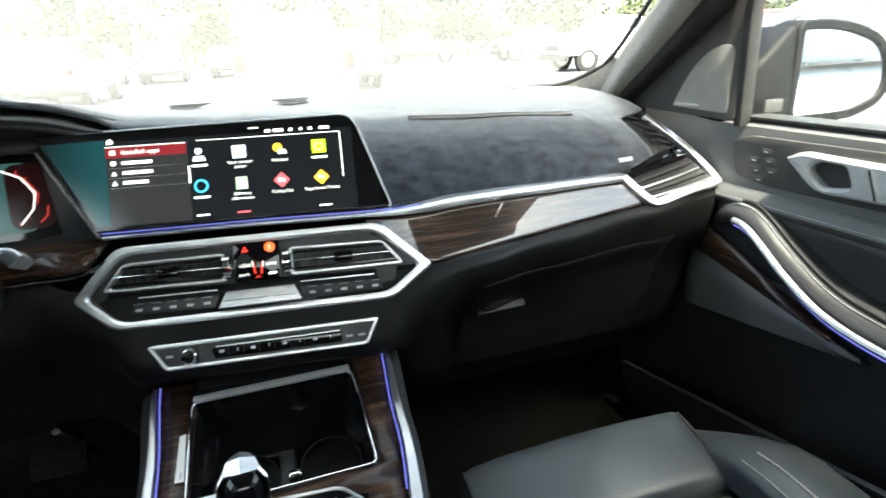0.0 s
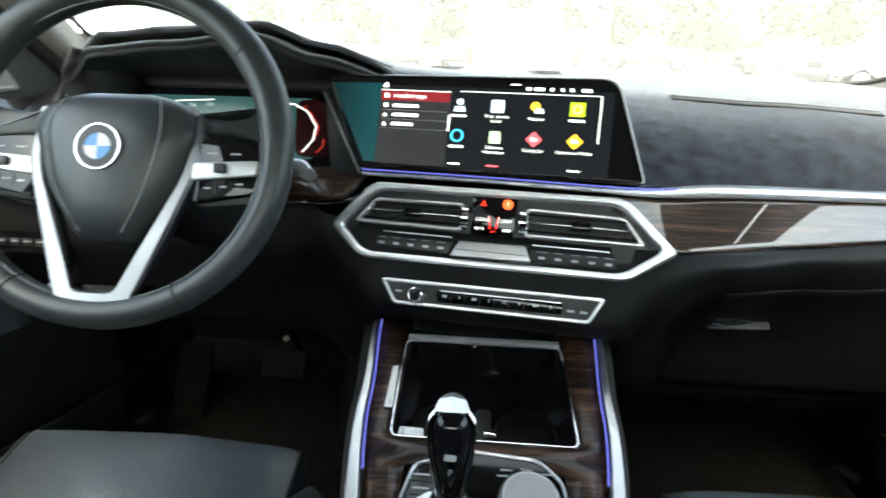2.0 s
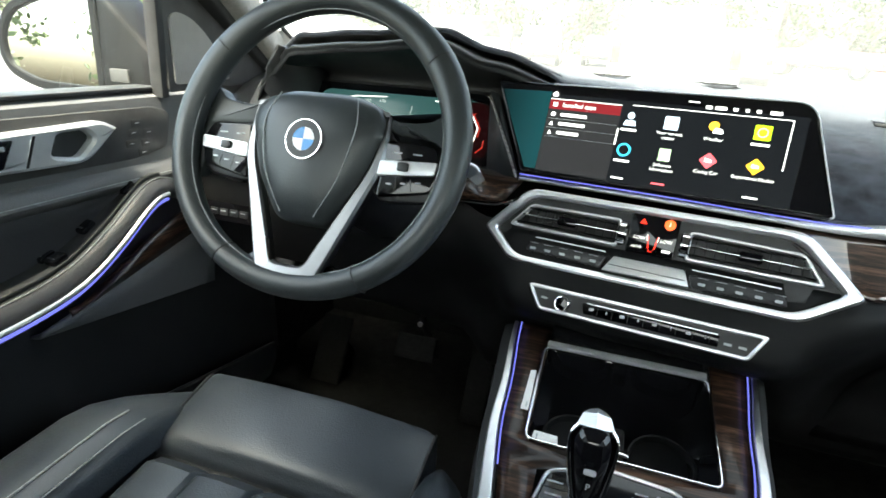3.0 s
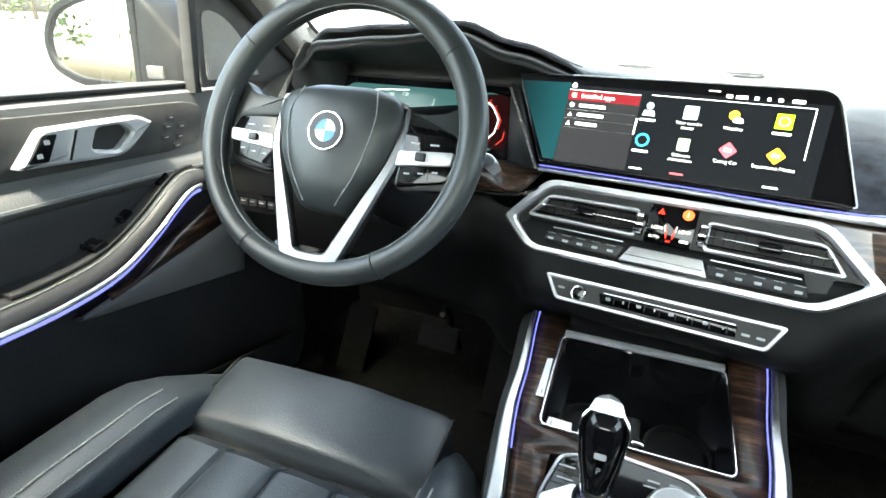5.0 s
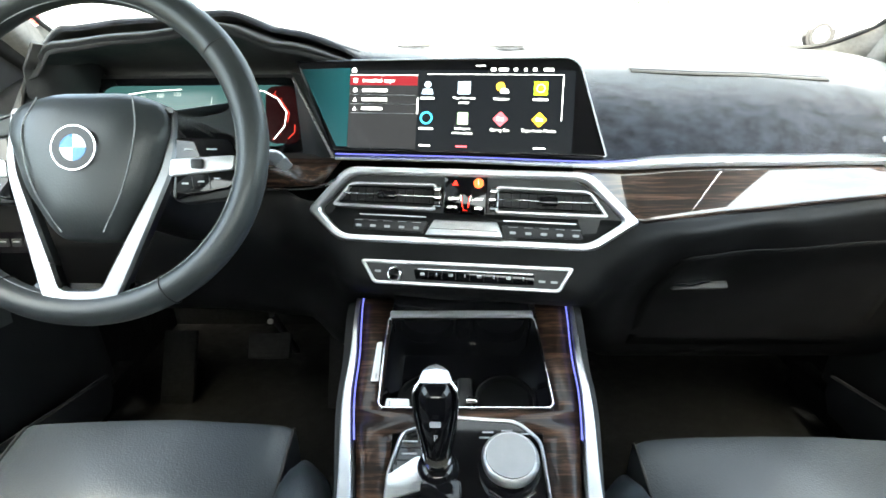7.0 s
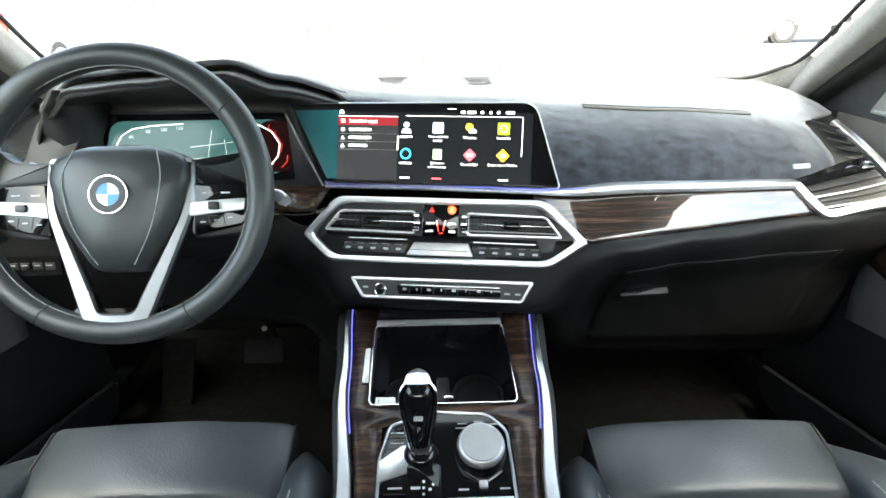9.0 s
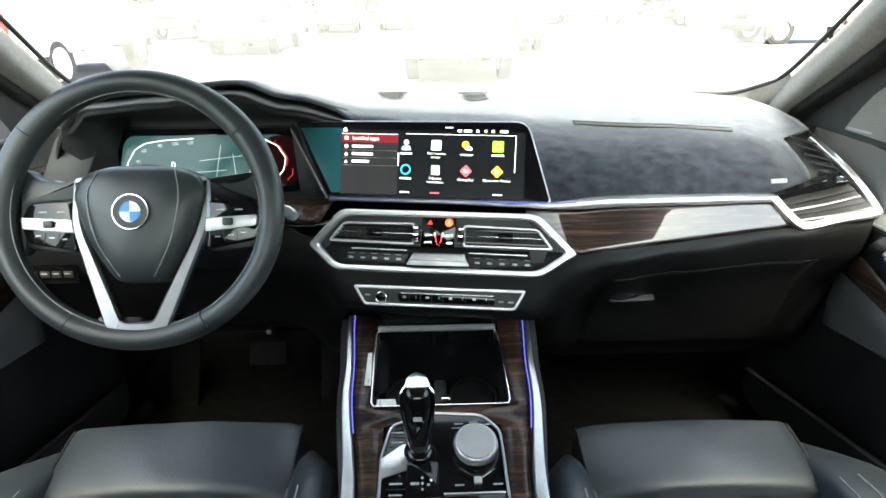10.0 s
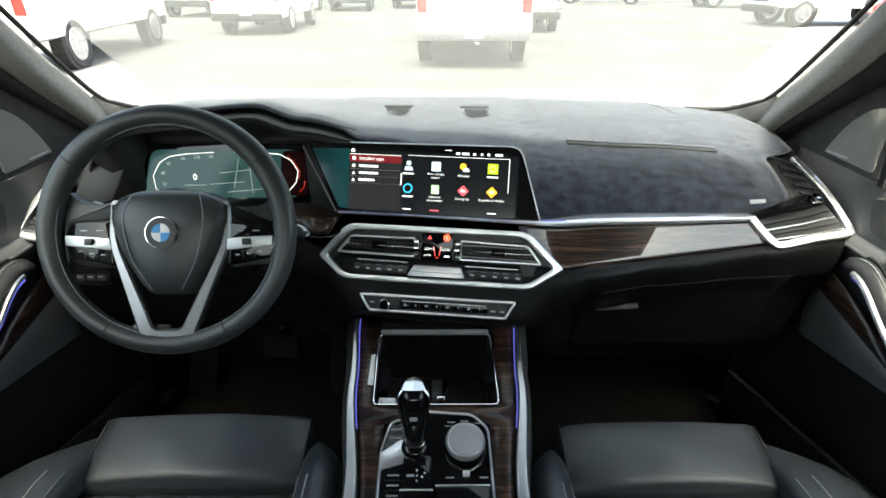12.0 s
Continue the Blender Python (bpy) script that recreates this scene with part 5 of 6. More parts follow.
# the hand rest's white reflection, laid on as a bright metal plate
part("rest_reflection", prism(rounded([(-0.052, -0.248), (0.080, -0.248), (0.080, -0.192), (-0.052, -0.192)], 0.003, 2), 0.0035, T((0, 0, 0.0125)), 0.001), BRUSHED, FLD, "bright plate standing in for a white reflection")
part("rest_edge", box(0.082, 0.0025, 0.003, T((0.039, -0.1445, 0.0125)), 0.001), BRUSHED, FLD)
for x, y in ((0.024, -0.034), (0.046, -0.032), (0.068, -0.036), (0.020, -0.041), (0.020, -0.128), (0.072, -0.128)):
    bar(0.013, 0.0022, T((x, y, 0.0033)), PRINT, FLD, "key_symbol")
KNOB_TOP = mat("grey_touch_surface", (0.42, 0.42, 0.42), 0.4, metal=0.5, scale=40, vary=0.06)
KN = thing("rotary_controller", "round silver rotary controller knob on the console", "control knob", CM @ T((0.045, -0.078, 0.003)))
part("collar", lathe([(0, 0), (0.034, 0), (0.033, 0.004), (0.028, 0.008), (0.0, 0.008)], 36), GLOSS, KN)
part("grip", lathe([(0, 0.008), (0.027, 0.008), (0.0305, 0.012), (0.0315, 0.018), (0.0305, 0.022), (0.028, 0.0240), (0.0, 0.0240)], 44), SILVER, KN, "satin silver knurled grip")
part("touch_top", lathe([(0, 0), (0.0265, 0), (0.0262, 0.0012), (0.0, 0.0004)], 40, T((0, 0, 0.0240))), KNOB_TOP, KN, "flat grey touch surface")
part("pointer", box(0.011, 0.010, 0.006, T((0.0, -0.046, 0.004)), 0.002), BRUSHED, KN)
part("pointer_arm", sweep([(-0.024, -0.030, 0.006), (-0.006, -0.042, 0.006)], circle(0.0018, 6)), CHROME, KN)
part("pointer_arm", sweep([(0.024, -0.030, 0.006), (0.006, -0.042, 0.006)], circle(0.0018, 6)), CHROME, KN)
# gear selector
GL = thing("gear_selector", "gloss black and chrome gear selector lever", "gear lever", CM @ T((-0.034, -0.078, 0.004)))
axis = Vector((-0.002, 0.042, 0.086))


def lever_rows(grow=0.0):
    rows = []
    for t, w, d in ((0.0, 0.010, 0.011), (0.12, 0.0125, 0.012), (0.30, 0.0150, 0.013), (0.50, 0.0195, 0.0155), (0.70, 0.0225, 0.0185), (0.85, 0.0225, 0.0195), (0.95, 0.0185, 0.0165), (1.0, 0.010, 0.009)):
        c = axis * t + Vector((0, 0.012 * t * t, 0))
        rows.append([c + Vector(((w + grow) * math.cos(q), (d + grow) * math.sin(q) * 0.9, (d + grow) * math.sin(q) * -0.45)) for q in [2 * math.pi * j / 20 for j in range(20)]])
    return rows


part("grip", loft(lever_rows(), closed_u=True, caps=True), GLOSS, GL, "gloss black teardrop grip")
for s in (-1, 1):
    pth = [axis * t + Vector((s * w, -0.006 + 0.012 * t * t, 0.004)) for t, w in ((0.05, 0.011), (0.30, 0.0155), (0.50, 0.0198), (0.70, 0.0228), (0.86, 0.0222), (0.97, 0.015))]
    part("side_trim", sweep(smooth_path(pth, 5), rounded([(-0.0018, -0.004), (0.0018, -0.004), (0.0018, 0.004), (-0.0018, 0.004)], 0.001, 2)), CHROME, GL, "chrome side trim")
cap = axis * 0.93 + Vector((0, 0.004, 0.0))
part("crown", loft([[cap + Vector((x, 0.004 + y, z)) for x, y, z in r] for r in ([(-0.019, 0.0, 0.004), (0, -0.006, 0.012), (0.019, 0.0, 0.004)], [(-0.014, 0.012, 0.010), (0, 0.010, 0.0165), (0.014, 0.012, 0.010)], [(-0.008, 0.020, 0.008), (0, 0.020, 0.012), (0.008, 0.020, 0.008)])]), BRUSHED, GL, "silver crown plate")
bar(0.012, 0.006, T(axis * 0.62 + Vector((0, -0.0175, 0.012))) @ pose(0, 0, 0, 52), PRINT, GL, "unlock_mark", 0.0006)
o = words("P", 0.009, I4, PRINT, GL, "park_letter", "CENTER")
o.matrix_world = CM @ T((-0.034, -0.078, 0.004)) @ T(axis * 0.46 + Vector((0, -0.0165, 0.0095))) @ pose(0, 0, 0, 52)
part("boot", lathe([(0.0, 0), (0.024, 0), (0.021, 0.008), (0.013, 0.014), (0.0, 0.014)], 24, T((0, -0.002, 0))), GLOSS, GL)
part("boot_ring", lathe([(0.0, 0.011), (0.0148, 0.011), (0.0152, 0.014), (0.0135, 0.016), (0.0, 0.016)], 24, T((0, 0.001, 0.002))), CHROME, GL)


# ---- front seats ----
def cushion(x0, x1, y0, y1, zt, zb, crown, m, r=0.03, nx=16, ny=14, roll=0.06, dish=0.0, puff=None):
    """A stuffed block: crowned top, rolled edges, upright sides."""
    rows = []
    for j in range(ny + 1):
        v = j / ny
        row = []
        for i in range(nx + 1):
            u = i / nx
            ex, ey = min(u, 1 - u) * (x1 - x0), min(v, 1 - v) * (y1 - y0)
            fx = 1 - max(0, 1 - ex / r) ** 2
            fy = 1 - max(0, 1 - ey / r) ** 2
            h = math.sqrt(max(0.0, fx)) * math.sqrt(max(0.0, fy))
            z = zt - r * (1 - h) + crown * (1 - (2 * u - 1) ** 2) * (1 - (2 * v - 1) ** 2)
            if puff:
                z += puff(x0 + (x1 - x0) * u, y0 + (y1 - y0) * v)
            row.append((x0 + (x1 - x0) * u, y0 + (y1 - y0) * v, z))
        rows.append(row)
    bm = bmesh.new()
    top = [[bm.verts.new(p) for p in row] for row in rows]
    for a, b in zip(top, top[1:]):
        for i in range(nx):
            bm.faces.new((a[i], a[i + 1], b[i + 1], b[i]))
    edge = [e for e in bm.edges if len(e.link_faces) == 1]
    ret = bmesh.ops.extrude_edge_only(bm, edges=edge)
    for v in [g for g in ret["geom"] if isinstance(g, bmesh.types.BMVert)]:
        v.co.z = zb
    bmesh.ops.contextual_create(bm, geom=[e for e in bm.edges if len(e.link_faces) == 1])
    bmesh.ops.transform(bm, matrix=m, verts=bm.verts[:])
    return bm


def front_seat(s, z, dy):
    st = thing("front_seat", "black leather front seat with pleated cushion and thigh rest", "car seat", T((s * 0.405, -0.30 + dy, z)), group="front seats")
    tilt = pose(0, 0.0, 0.0, 7)
    prof = [(0.104, -0.090), (0.104, -0.055), (0.1055, -0.042), (0.110, -0.0345), (0.120, -0.0295), (0.145, -0.0235), (0.185, -0.0185), (0.221, -0.016), (0.227, -0.019), (0.228, -0.027), (0.228, -0.05), (0.222, -0.10)]
    rows = []
    for k in range(27):
        u = -1 + k / 13
        e = max(0, abs(u) - 0.955) / 0.045
        arch = 0.007 * (1 - u * u)
        rows.append([(0.180 * u, y + 0.004 * arch / 0.008 * (y > 0.2), q + (arch if q > -0.03 else 0) - 0.006 * e * e * (q > -0.03) + noise.noise((u * 2.2, y * 14, s)) * 0.0025) for y, q in prof])
    rest = part("thigh_rest", loft([smooth_path(r, 3) for r in rows], caps=True, m=tilt), LEATHER, st, "smooth extendable thigh rest")
    for b in (-1, 1):
        edge = smooth_path([(b * 0.1795, y, q - 0.004) for y, q in prof[1:9]], 4)
        part("edge_seam", sweep(edge, circle(0.0022, 6), m=tilt), DARK_SHADE_TRIM, rest)

    def pleat(x, y):
        d = abs(((x + 0.1660) / 0.083) % 1 - 0.5) * 2
        return -0.006 * max(0, (d - 0.88) / 0.12) ** 1.3 + 0.003 * (1 - d * d) + noise.noise((x * 7, y * 5, 2 + s)) * 0.003

    part("seat_pad", cushion(-0.165, 0.165, -0.40, 0.096, -0.026, -0.11, 0.006, tilt, 0.022, 112, 22, puff=pleat), LEATHER, st, "pleated seat pad")
    for b, (xa, xb) in ((-1, (-0.255, -0.168)), (1, (0.168, 0.255))):
        outer = (b == s)
        xa, xb = ((0.168, 0.300) if outer else (0.184, 0.250))
        hi, lo = (0.004, -0.13) if outer else (0.004, -0.13)
        rows = []
        for k in range(19):
            t = k / 18
            y = 0.205 - 0.60 * t if outer else 0.195 - 0.60 * t
            rise = (0.020 if outer else 0.012) * min(1, t * 2.2)
            f = math.sin(min(1.0, t / (0.22 if outer else 0.13)) * math.pi / 2)
            xo = xa + (xb - xa) * (0.45 + 0.55 * f)
            zt = lo + (hi + rise - lo) * (0.62 + 0.38 * f)
            rows.append([(b * xa, y, zt - 0.05), (b * (xa + 0.002), y, zt - 0.014), (b * (xa + (xo - xa) * 0.2), y, zt - 0.001), (b * (xa + (xo - xa) * 0.5), y, zt + 0.004), (b * (xa + (xo - xa) * 0.8), y, zt - 0.006), (b * (xo - 0.002), y, zt - 0.026), (b * xo, y, zt - 0.06), (b * (xo - 0.01), y, lo - 0.03)])
        fine = [smooth_path(r, 3) for r in rows]
        bol = part("bolster", loft(fine, caps=True, m=tilt), LEATHER, st, "stitched side bolster")
        ln = [r[7] + Vector((0, 0, 0.0012)) for r in fine[3:]]
        part("bolster_seam", sweep(ln, circle(0.0014, 6), m=tilt), STITCH, bol, "grey twin stitching")
        ln = [Vector(r[5]) + Vector((-b * 0.004, 0, 0.0010)) for r in fine[3:]]
        part("bolster_seam", sweep(ln, circle(0.0008, 6), m=tilt), STITCH, bol)
        ln = [Vector(r[-6]) + Vector((b * 0.001, 0, 0.001)) for r in fine[1:]]
        part("piping", sweep(ln, circle(0.0016, 6), m=tilt), DARK_SHADE_TRIM, bol)
    # dark filler paints the crease shade between rest and pad
    part("thigh_shade", cushion(-0.172, 0.172, 0.09, 0.106, -0.050, -0.11, 0.0, tilt, 0.004, 4, 2), DARK_SHADE_TRIM, st)
    part("seat_base", box(0.46, 0.50, 0.12, T((0, -0.14, -0.16)), 0.02), HARD, st)
    part("seat_rail", box(0.04, 0.55, 0.05, T((-0.18, -0.12, -0.24)), 0.005), HARD, st)
    part("seat_rail", box(0.04, 0.55, 0.05, T((0.18, -0.12, -0.24)), 0.005), HARD, st)
    return st


front_seat(-1, 0.698, 0.0)
front_seat(1, 0.667, 0.008)


# ---- front doors ----
def front_door(s):
    d = thing("front_door", "black car door with padded armrest, silver handle and blue light strip", "car door", T((s * 0.78, -0.2, 0.75)), group="front doors")
    mx = Matrix.Diagonal((s * (1.022 if s > 0 else 1.0), 1, 1, 1))

    def dp2(name, bm, material, parent=d, label="", **k):
        bmesh.ops.transform(bm, matrix=under(d) @ mx, verts=bm.verts[:])
        return part(name, bm, material, parent, label, **k)

    ys = [0.34 - 1.0 * k / 40 for k in range(41)]
    # shoulder: sill cap down to the belt crease
    def sill(y):
        return 1.090 + 0.02 * max(0, (y - 0.15) / 0.2)

    rows = [[(0.835, y, sill(y) + 0.004), (0.800, y, sill(y) + 0.003), (0.784, y, sill(y) - 0.006), (0.780, y, 1.055), (0.779, y, 1.02), (0.776, y, 0.985), (0.764, y, 0.976), (0.760, y, 0.965), (0.765, y, 0.955)] for y in ys]
    thicken(dp2("shoulder", loft(rows), DOOR_GREY, label="dark grey padded door shoulder"), 0.004, 0)
    rows = [[(0.766, y, 0.958), (0.776, y, 0.93), (0.780, y, 0.88), (0.7795, y, 0.845)] for y in ys]
    thicken(dp2("upper_insert", loft(rows), ARM_LEATHER, label="dark grey padded insert above the armrest"), 0.004, 0)
    rows = [[(0.7795, y, 0.845), (0.778, y, 0.80), (0.776, y, 0.70), (0.772, y, 0.62), (0.768, y, 0.50), (0.77, y, 0.42)] for y in ys]
    thicken(dp2("mid_panel", loft(rows), DOOR_LOW, label="dark grey lower door panel"), 0.004, 0)
    dp2("crease_stitch", sweep([(0.7600, y, 0.9685 ) for y in ys], circle(0.0010, 6)), STITCH)
    # armrest: front nose high, falling back to a level rest
    path = smooth_path([(0.782, 0.110, 0.922), (0.776, 0.070, 0.940), (0.772, 0.010, 0.944), (0.768, -0.074, 0.893), (0.764, -0.145, 0.860), (0.760, -0.230, 0.847), (0.758, -0.33, 0.845), (0.758, -0.48, 0.846), (0.758, -0.66, 0.848)], 6)
    rows = []
    for k, p in enumerate(path):
        t = k / (len(path) - 1)
        f = min(1, 0.35 + t * 4)
        w, h = 0.058, 0.036
        rows.append([(p.x + 0.030, p.y, p.z + h * 0.35), (p.x + 0.012, p.y, p.z + h * 0.55 * f), (p.x - w * 0.35 * f, p.y, p.z + h * 0.50 * f), (p.x - w * 0.62 * f, p.y, p.z + h * 0.22 * f), (p.x - w * 0.66 * f, p.y, p.z - h * 0.10), (p.x - w * 0.40 * f, p.y, p.z - h * 0.42), (p.x, p.y, p.z - h * 0.55), (p.x + 0.035, p.y, p.z - h * 0.55)])
    arm = dp2("armrest", loft([smooth_path(r, 3) for r in rows], caps=True), ARM_LEATHER, label="dark grey stitched leather armrest")
    dp2("armrest_stitch", sweep([Vector(r[2]) + Vector((-0.004, 0, 0.0)) for r in rows[3:]], circle(0.0010, 6)), STITCH)
    # strip of silver and blue along the lower edge of the armrest
    line = [(p.x - 0.040 * min(1, 0.35 + 4 * k / (len(path) - 1)), p.y, p.z - 0.014) for k, p in enumerate(path)][10:]
    dp2("light_strip", sweep(line, rect(0.004, 0.0045 if s < 0 else 0.003, 0.001)), BLUE_LED, label="blue ambient light strip")
    dp2("silver_strip", sweep([(x - 0.001, y + 0.002, z + 0.0075) for x, y, z in line], circle(0.0040 if s < 0 else 0.0056, 8)), SILVER, label="thin silver strip")
    # wood inlay below the nose
    rows = []
    for k in range(13):
        t = k / 12
        y = 0.125 - 0.27 * t
        top = 0.900 - 0.10 * t ** 1.3 if t < 0.9 else 0.812
        lo = 0.852 - 0.05 * t
        rows.append([(0.766 - 0.01 * t, y, max(top, lo + 0.002)), (0.760 - 0.01 * t, y, (max(top, lo) + lo) / 2), (0.764 - 0.01 * t, y, lo)])
    thicken(dp2("wood_inlay", loft(rows), WOOD_DOOR, label="dark wood inlay"), 0.004, 0)
    # paler lower wing
    rows = []
    for k in range(13):
        t = k / 12
        y = 0.15 - 0.34 * t
        hi, lo = 0.853 - 0.055 * t, 0.735 + 0.055 * t
        rows.append([(0.765 - 0.012 * t, y, hi), (0.761 - 0.010 * t, y, hi * 0.5 + lo * 0.5), (0.766 - 0.008 * t, y, lo), (0.776, y, lo - 0.004)])
    thicken(dp2("lower_wing", loft(rows), DOOR_GREY, label="grey lower wing panel"), 0.004, 0)
    # door pocket
    rows = []
    for k in range(21):
        t = k / 20
        y = 0.24 - 0.86 * t
        zt = 0.560 + 0.13 * min(1, t * 1.4)
        rows.append([(0.772, y, 0.46), (0.718, y, 0.47), (0.700, y, zt - 0.04), (0.700, y, zt - 0.004), (0.704, y, zt), (0.712, y, zt - 0.004), (0.716, y, zt - 0.05)])
    dp2("pocket", loft(rows), HARD, label="black plastic door pocket")
    # handle field
    field = [(0.10, 1.060), (0.065, 1.072), (-0.25, 1.076), (-0.30, 1.00), (0.02, 0.996), (0.085, 1.005)]
    FM = Matrix(((0, 0, -1, 0.7785), (1, 0, 0, 0), (0, 1, 0, 0), (0, 0, 0, 1)))
    dp2("handle_bezel", prism(rounded(field, 0.012, 3), 0.005, FM, 0.0015), SAIL, label="dark grey handle field")
    loopp = [(-0.016, 1.050), (-0.040, 1.062), (-0.182, 1.060), (-0.222, 1.014), (-0.070, 1.008)]
    holep = [(-0.054, 1.040), (-0.066, 1.053), (-0.108, 1.053), (-0.122, 1.024), (-0.082, 1.016)]
    lo_, ho_ = rounded(loopp, [0.004, 0.008, 0.006, 0.004, 0.02], 4), rounded(holep, 0.008, 4)
    dp2("pull_handle", ring(lo_, ho_, 0.018, FM @ T((0, 0, 0.003)), 0.004), HANDLE, label="satin silver door pull")
    # flat dark sheet in place of the shaded hollow
    dp2("handle_shade", prism(holep, 0.001, FM @ T((0, 0, 0.0055))), DARK_SHADE_TRIM, label="dark sheet painting a hollow's shade behind the pull")
    dp2("pull_crease", prism([(-0.138, 1.054), (-0.142, 1.054), (-0.158, 1.016), (-0.154, 1.016)], 0.002, FM @ T((0, 0, 0.0203))), CHROME)
    dp2("lock_keys", prism(rounded([(-0.166, 1.053), (-0.186, 1.053), (-0.210, 1.020), (-0.184, 1.019)], 0.003, 2), 0.003, FM @ T((0, 0, 0.0205)), 0.001), GLOSS)
    for yy, zz in ((-0.182, 1.044), (-0.194, 1.028)):
        dp2("key_symbol", prism(rect(0.007, 0.006, 0.001, yy, zz), 0.0004, FM @ T((0, 0, 0.0236))), PRINT, smooth=False)
    for k, (yy, zz) in enumerate(((0.030, 1.050), (0.050, 1.034), (0.022, 1.036), (0.044, 1.018), (0.016, 1.020), (0.036, 1.004))):
        dp2("seat_key", prism(rect(0.019, 0.011, 0.002, yy, zz), 0.0012, FM @ T((0, 0, 0.0045)), 0.0006), SAIL)
        dp2("key_symbol", prism(rect(0.007, 0.0012, 0.0004, yy, zz), 0.0004, FM @ T((0, 0, 0.0060))), PRINT, smooth=False)
    # window switches on the armrest nose
    ny = 4 if s < 0 else 2
    for k in range(ny):
        t = 9 + 5 * k
        p = path[min(t, len(path) - 1)]
        q = path[min(t + 1, len(path) - 1)]
        sl = math.degrees(math.atan2(q.z - p.z, -(q.y - p.y)))
        for dx in ((0.0, 0.022) if s < 0 and k in (1, 3) else (0.010,)):
            mm = T((p.x - 0.006 + dx, p.y, p.z + 0.0290)) @ pose(0, 0, 0, -sl)
            dp2("window_switch", box(0.019, 0.024, 0.010, mm, 0.003), GLOSS, label="gloss black window switch")
            dp2("switch_edge", box(0.012, 0.003, 0.002, mm @ T((0, -0.006, 0.005)), 0.0008), CHROME)
    pit = [(p.x + 0.014, p.y, p.z + 0.0225) for p in path[9:34]]
    dp2("grab_recess", sweep(pit, rounded([(-0.032, -0.003), (0.032, -0.003), (0.032, 0.003), (-0.032, 0.003)], 0.003, 2)), DARK_SHADE_TRIM, label="dark switch tray and grab recess")
    # speaker sail and window frame
    SMx = Matrix(((0, 0, -1, 0.772), (1, 0, 0, 0), (0, 1, 0, 0), (0, 0, 0, 1)))
    sail = [(0.40, 1.100), (0.095, 1.092), (0.095, 1.30), (0.125, 1.30), (0.230, 1.235), (0.345, 1.155)]
    dp2("mirror_sail", prism(rounded(sail, 0.008, 3), 0.008, SMx, 0.002), SAIL, label="grey triangular sail panel")
    grille = [(0.240, 1.108), (0.108, 1.104), (0.108, 1.208), (0.126, 1.216), (0.158, 1.208), (0.192, 1.182), (0.220, 1.145)]
    gr = dp2("tweeter_grille", prism(rounded(grille, [0.006, 0.008, 0.010, 0.016, 0.02, 0.02, 0.02], 4), 0.004, SMx @ T((0, 0, 0.007)), 0.0015), MESHGRILLE, label="grey metal tweeter grille")
    dp2("tweeter_bar", prism(rect(0.055, 0.0035, 0.001, 0.200, 1.1135), 0.003, SMx @ T((0, 0, 0.010))), PRINT, label="pale plain maker bar", smooth=False)
    dp2("window_post", sweep([(0.782, 0.093, 1.085), (0.766, 0.086, 1.26), (0.70, 0.0, 1.45), (0.655, -0.12, 1.55)], rounded([(-0.008, -0.012), (0.008, -0.012), (0.008, 0.012), (-0.008, 0.012)], 0.004, 2), up=(1, 0, 0)), RUBBER, label="black window post")
    # added black cover that keeps the lit sill top from glaring
    dp2("sill_dimmer", box(0.052, 0.80, 0.006, T((0.815, -0.30, 1.097)), 0.002), RUBBER, label="black strip added to darken the brightly lit window sill")
    dp2("sill_seal", sweep([(0.806, y, 1.094) for y in (0.09, -0.2, -0.66)], circle(0.006, 6)), RUBBER)
    dp2("outer_skin", box(0.06, 1.05, 0.62, T((0.86, -0.17, 0.76)), 0.02), CAR_WHITE, label="white painted outer door skin")
    win = dp2("window_pane", loft([[(0.80, 0.08, 1.09), (0.80, -0.64, 1.09)], [(0.76, 0.05, 1.27), (0.76, -0.64, 1.27)], [(0.64, -0.14, 1.57), (0.64, -0.64, 1.57)]]), GLASS, label="clear side window")
    win.visible_shadow = False
    return d


CAR_WHITE = mat("white_car_paint", (0.78, 0.78, 0.77), 0.25, coat=1.0, scale=3, vary=0.03)
front_door(-1)
front_door(1)


